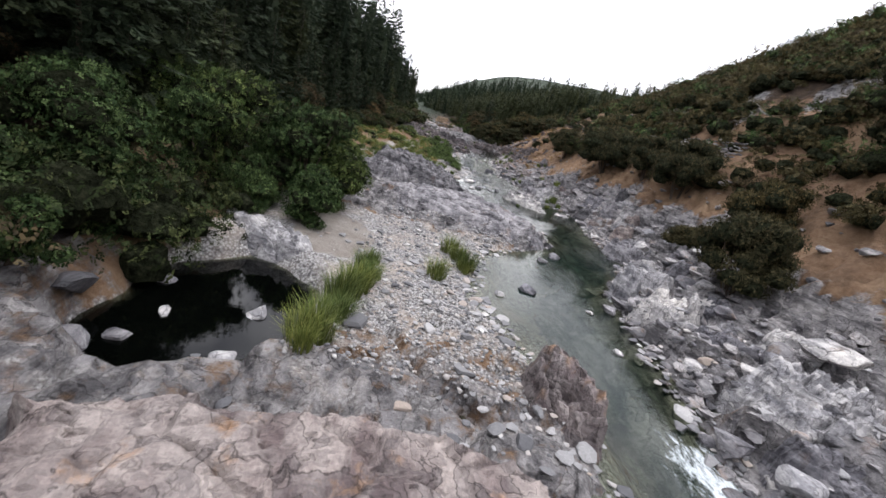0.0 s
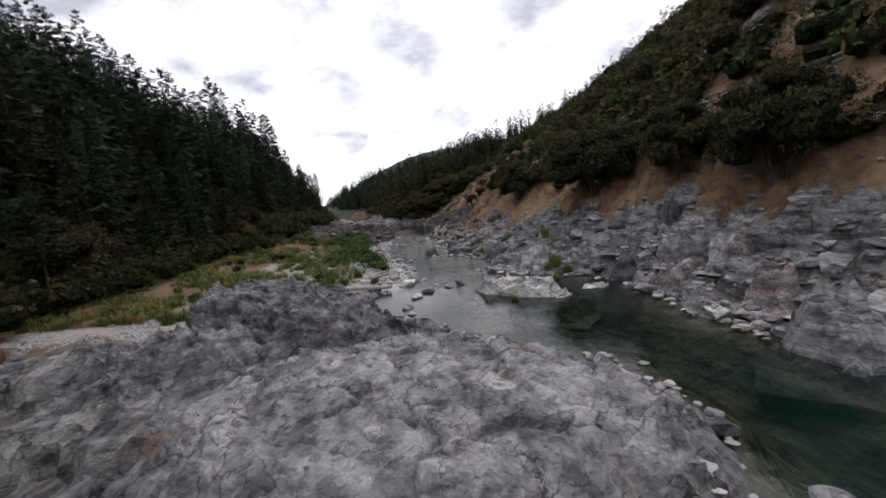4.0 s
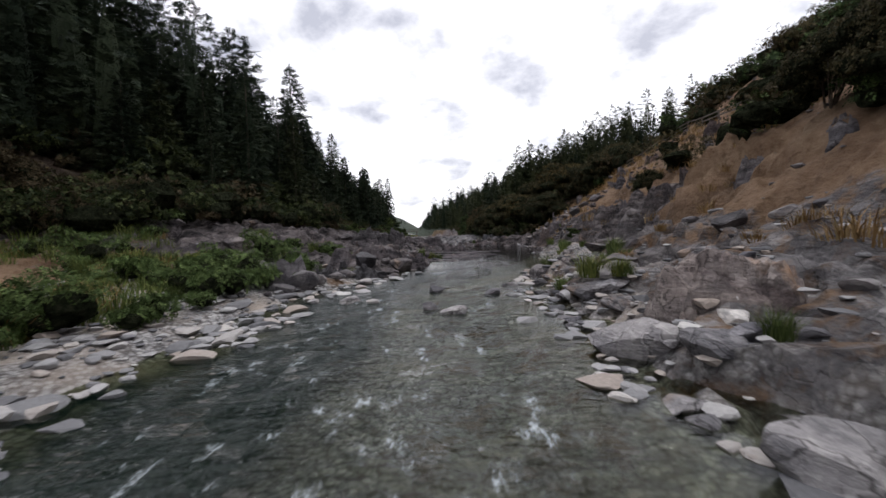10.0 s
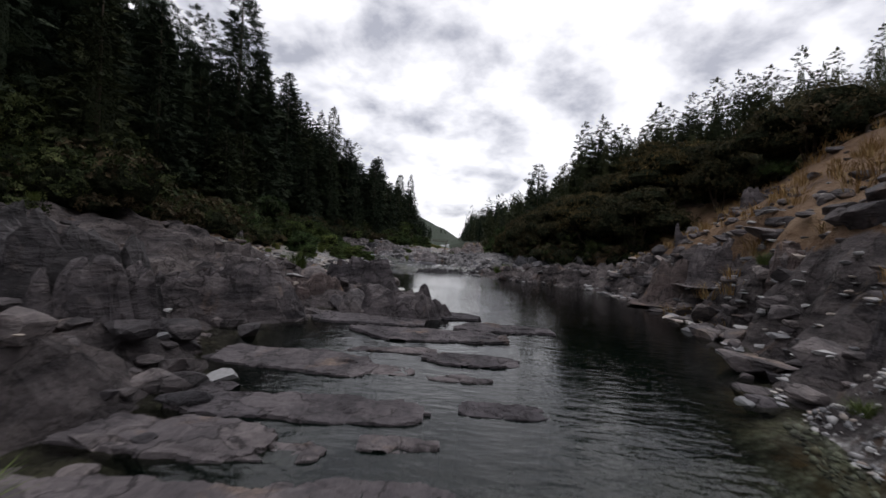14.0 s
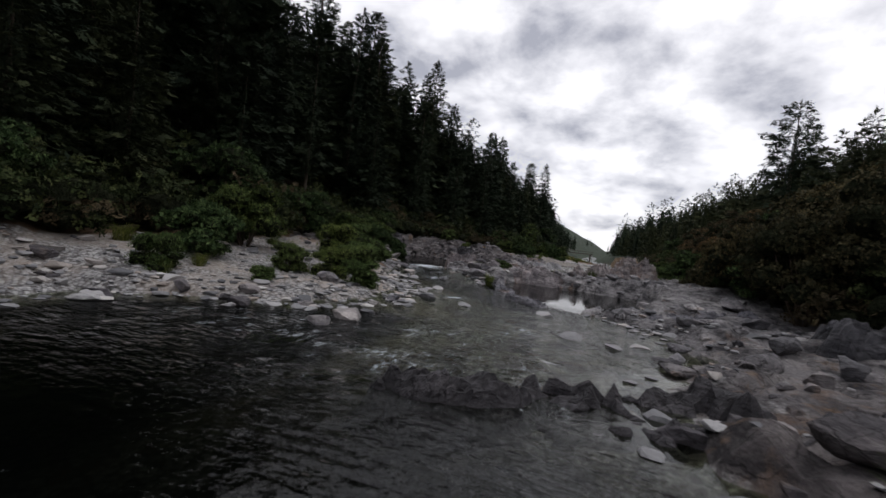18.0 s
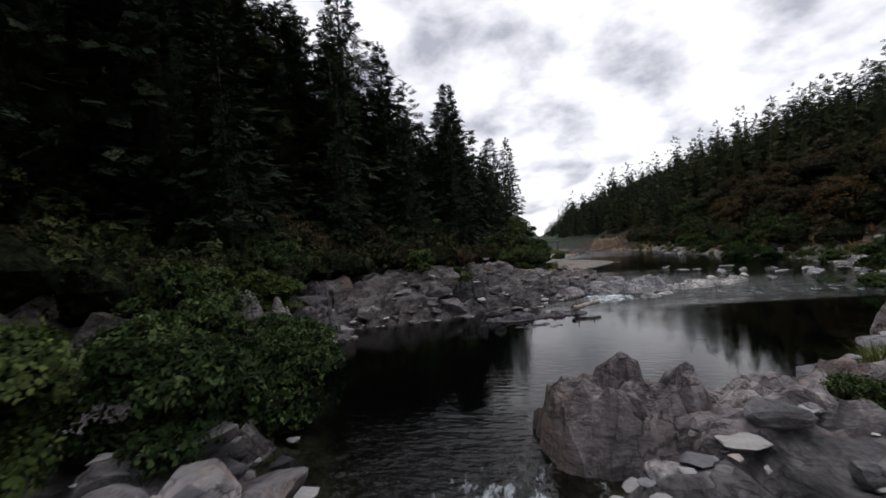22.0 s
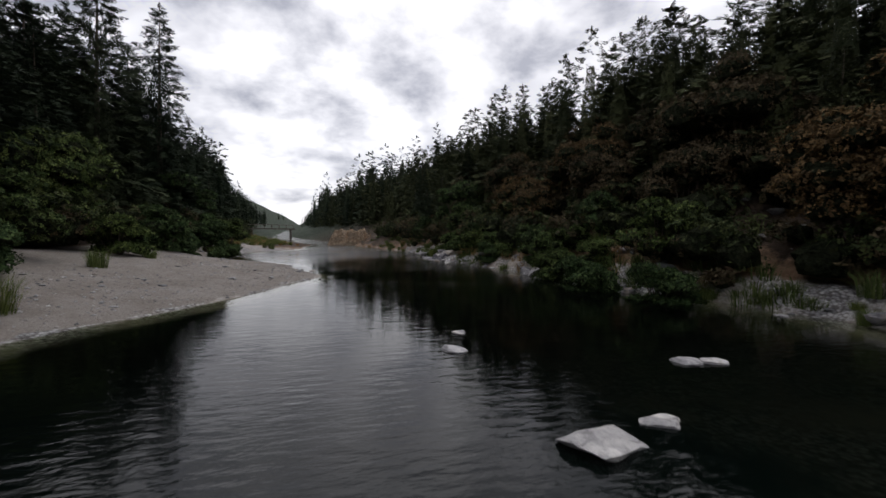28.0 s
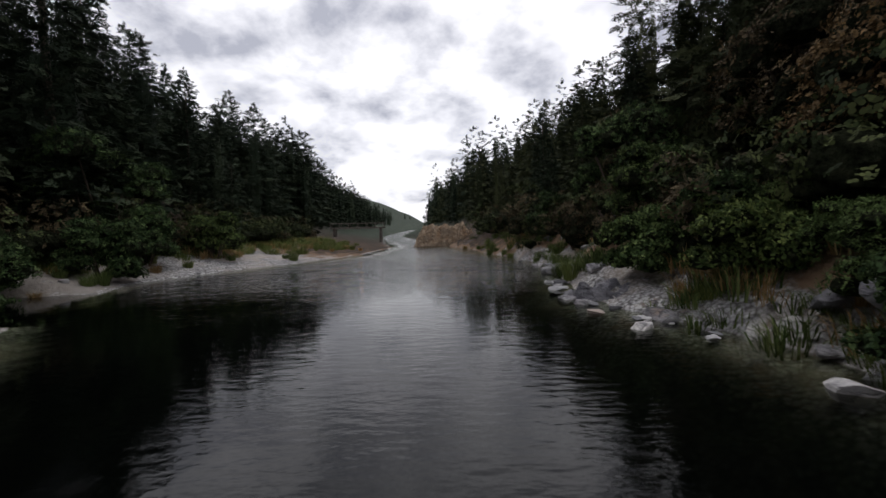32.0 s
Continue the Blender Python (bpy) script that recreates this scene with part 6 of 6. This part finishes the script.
while count < 290:
    y = trng.uniform(56, 290)
    west = trng.random() < 0.6
    l, r = float(np.interp(y, SY, SL)), float(np.interp(y, SY, SR))
    if west:
        x = trng.uniform(float(wood_left(y)) - 1, l - 1.0)
        p = table(y, (56, 0.9), (96, 0.9), (104, 0.35), (140, 0.3), (150, 0.5), (172, 0.6), (178, 0.2), (210, 0.15), (216, 0.25), (246, 0.2), (256, 0.9), (290, 1))
    else:
        x = r + 0.3 + trng.exponential(1.8)
        p = table(y, (56, 0.3), (66, 0.6), (100, 0.5), (105, 0.15), (118, 0.15), (122, 0.12), (180, 0.1), (192, 0.7), (290, 0.9))
    if trng.random() > p:
        continue
    sedge(int(trng.choice([0, 1, 2, 3], p=[0.35, 0.3, 0.25, 0.1])), x, y, trng.uniform(0.6, 1.2))
    count += 1


def meadow(name, label, places, seed, material, blades=52):
    r = np.random.default_rng(seed)
    kinds = [tuft(np.random.default_rng(seed + k), 0.7, 1.1, blades, 0.014) for k in range(8)]
    pieces = []
    for x, y, z in places:
        v, f = kinds[int(r.integers(0, 8))]
        s, a = r.uniform(0.6, 1.35), r.uniform(0, 6.28)
        c, d = math.cos(a) * s, math.sin(a) * s
        pieces.append((np.stack([c * v[:, 0] - d * v[:, 1] + x, d * v[:, 0] + c * v[:, 1] + y, v[:, 2] * s * r.uniform(0.7, 1.1) + z], 1), f))
    return tagged(new(name, mesh_of(name, *joined(pieces), material)), label, "grass", kind="stuff")


mrng = np.random.default_rng(66)
my = np.concatenate([mrng.uniform(57, 104, 1500), mrng.uniform(256, 300, 700)])
mx = wood_left(my) - 1 + mrng.random(len(my)) * (np.interp(my, SY, SL) - 1.2 - wood_left(my))
ok = (fbm(mx, my, 6, 3, 8) + 0.25 > 1.1 * smooth(np.interp(my, SY, SL) - mx, 7.5, 1.5)) & (height(mx, my) > water_level(my) + 0.08)
mx, my = mx[ok], my[ok]
P = np.stack([mx, my, height(mx, my)], 1)
meadow("bank_grass", "green grass and sedge covering the river bench", P[np.arange(len(P)) % 6 > 0], 3, M_GRASS)
meadow("bank_grass_dry", "tawny dry grass on the river bench", P[np.arange(len(P)) % 6 == 0], 4, M_STRAW)
my = mrng.uniform(188, 296, 900)
mx = np.interp(my, SY, SR) + 0.5 + mrng.exponential(2.6, 900)
ok = (fbm(mx, my, 5, 3, 9) > np.where(my > 214, 0.12, -0.15)) & (mx < slope_right(my) + 2)
P = np.stack([mx[ok], my[ok], height(mx[ok], my[ok])], 1)
my = mrng.uniform(193, 206, 260)
mx = mrng.uniform(23.5, 31, 260)
P = np.concatenate([P, np.stack([mx, my, height(mx, my)], 1)])
meadow("east_bank_grass", "green sedge along the east bank", P, 5, M_GRASS)


gy = mrng.uniform(88, 146, 620)
gx = slope_right(gy) + mrng.uniform(-2.5, 16, 620)
ok = fbm(gx, gy, 6, 3, 29) > -0.12
P = np.stack([gx[ok], gy[ok], height(gx[ok], gy[ok])], 1)
hy = mrng.uniform(214, 275, 260)
hx = slope_right(hy) + mrng.uniform(-2.5, 1.5, 260)
P = np.concatenate([P, np.stack([hx, hy, height(hx, hy)], 1)[fbm(hx, hy, 5, 3, 39) > 0.0]])
meadow("slope_grass", "dry golden grass on the tan slope", P, 6, M_STRAW, 40)
gy = mrng.uniform(84, 150, 420)
gx = slope_right(gy) + mrng.uniform(-3, 20, 420)
gs = np.minimum(0.12 + mrng.exponential(0.14, 420), 0.55)
heap("slope_rocks", "dark and grey rocks lying on the tan slope", np.stack([gx, gy, height(gx, gy) + 0.15 * gs], 1), gs, M_BLOCK, 67)


# ---- driftwood and the old road ----
def log(label, a, b, r0, r1, bend=0.1, name="driftwood_log"):
    a, b = np.array(a, float), np.array(b, float)
    r = np.random.default_rng(int(abs(a[0] * 10 + a[1])))
    pts = [a + (b - a) * t + np.array([0, 0, bend * math.sin(3.1 * t)]) + r.uniform(-0.04, 0.04, 3) for t in np.linspace(0, 1, 9)]
    ob = new(name)
    ob.location = a
    v, f = tube([p - a for p in pts], np.linspace(r0, r1, 9), 10)
    part("stem", mesh_of("stem", v, f, M_DRIFT, True), ob)
    for k in range(3):
        p = pts[2 + 2 * k] - a
        q = p + np.array([r.uniform(-0.3, 0.3), r.uniform(-0.4, 0.4), r.uniform(0.1, 0.4)])
        part("branch_stub", mesh_of("branch_stub", *tube([p, q], [r1 * 0.45, r1 * 0.2], 5), M_DRIFT, True), ob)
    return tagged(ob, label, "log")


log("bleached driftwood log lying across the gravel", (2.0, 60.0, 0.55), (8.0, 60.3, 0.1), 0.2, 0.17, 0.06)
log("bleached driftwood branch on the bank", (26.4, 224.2, 2.05), (28.6, 221.0, 2.1), 0.11, 0.06, 0.15)
log("weathered driftwood splinter on the rock", (4.2, 194.4, 1.35), (5.6, 195.6, 1.5), 0.13, 0.1, 0.0)


def box(a, b, width, tall):
    """A beam from a to b."""
    a, b = np.array(a, float), np.array(b, float)
    d = (b - a) / np.linalg.norm(b - a)
    side = np.cross(d, (0, 0, 1.0))
    side = side / (np.linalg.norm(side) + 1e-9) if np.linalg.norm(side) > 1e-3 else np.array([1.0, 0, 0])
    up = np.cross(side, d)
    v = [p + side * sx * width / 2 + up * sz * tall / 2 for p in (a, b) for sx, sz in ((-1, -1), (1, -1), (1, 1), (-1, 1))]
    f = [(0, 3, 2, 1), (4, 5, 6, 7), (0, 1, 5, 4), (1, 2, 6, 5), (2, 3, 7, 6), (3, 0, 4, 7)]
    return np.array(v), np.array(f)


# fence along the old road
fence = new("road_fence")
posts = []
for y in np.arange(52, 146, 2.6):
    x = float(slope_right(y) + road_up(y)) - 1.4
    posts.append(np.array([x, y, zt(x, y)]))
for i, q in enumerate(posts):
    part("post", mesh_of("post", *box(q - (0, 0, 0.3), q + (0, 0, 1.05), 0.13, 0.13), M_TIMBER), fence)
    if i:
        for h in (0.55, 0.95):
            part("rail", mesh_of("rail", *box(posts[i - 1] + (0, 0, h), q + (0, 0, h), 0.05, 0.12), M_TIMBER), fence)
tagged(fence, "weathered timber fence along the hillside road", "fence")

# dry-stone wall under the road
wall = new("dry_stone_wall")
wrng = np.random.default_rng(52)
STONES = [mesh_of("stone", *rock_shape(np.random.default_rng(1200 + k), 2, 9, 0.06, 0.55), M_BLOCK) for k in range(6)]
for row in range(6):
    for k in range(30):
        y = 49.5 + 0.62 * k + wrng.uniform(-0.12, 0.12) + 0.3 * (row % 2)
        x = float(slope_right(y)) + 9.4 + 0.16 * row
        st = new("stone", STONES[int(wrng.integers(0, 6))])
        st.parent = wall
        st.matrix_basis = pose(x, y, zt(x, y) - 0.1 + 0.3 * row, wrng.uniform(-8, 8), wrng.uniform(-8, 8), 90 + wrng.uniform(-12, 12)) @ Matrix.Diagonal((0.42 * wrng.uniform(0.8, 1.2), 0.34, 0.34 * wrng.uniform(0.85, 1.15), 1))
tagged(wall, "dark dry-stone retaining wall below the hillside road", "wall")

# footbridge at the far bend
bridge = new("footbridge")
a, b = np.array([-6.0, 322.0, 5.0]), np.array([4.5, 327.0, 5.0])
part("deck", mesh_of("deck", *box(a, b, 1.6, 0.3), M_TIMBER), bridge)
for side in (-0.75, 0.75):
    off = np.array([0, side, 0])
    part("handrail", mesh_of("handrail", *box(a + off + (0, 0, 1.0), b + off + (0, 0, 1.0), 0.1, 0.12), M_TIMBER), bridge)
    for t in np.linspace(0.02, 0.98, 7):
        q = a + (b - a) * t + off
        part("baluster", mesh_of("baluster", *box(q, q + (0, 0, 1.0), 0.1, 0.1), M_TIMBER), bridge)
for t in (0.08, 0.92):
    q = a + (b - a) * t
    part("pier", mesh_of("pier", *box((q[0], q[1], zt(q[0], q[1]) - 0.4), q, 0.5, 1.4), M_TIMBER), bridge)
tagged(bridge, "dark timber footbridge over the side channel", "bridge")

# dead tree on the ridge
snag = new("dead_tree")
sx0, sy0 = 92.0, 104.0
part("trunk", mesh_of("trunk", *tube([(0, 0, -0.5), (0.1, 0, 3.5), (0.3, 0.1, 7.5)], [0.22, 0.15, 0.03]), M_DRIFT, True), snag)
for k in range(6):
    z = 2.5 + 0.75 * k
    part("branch", mesh_of("branch", *tube([(0.1, 0, z), (math.cos(2.1 * k) * (1.5 - 0.18 * k), math.sin(2.1 * k) * (1.5 - 0.18 * k), z + 0.5)], [0.06, 0.02], 5), M_DRIFT, True), snag)
snag.location = (sx0, sy0, zt(sx0, sy0))
tagged(snag, "bare dead tree standing on the ridge", "tree")
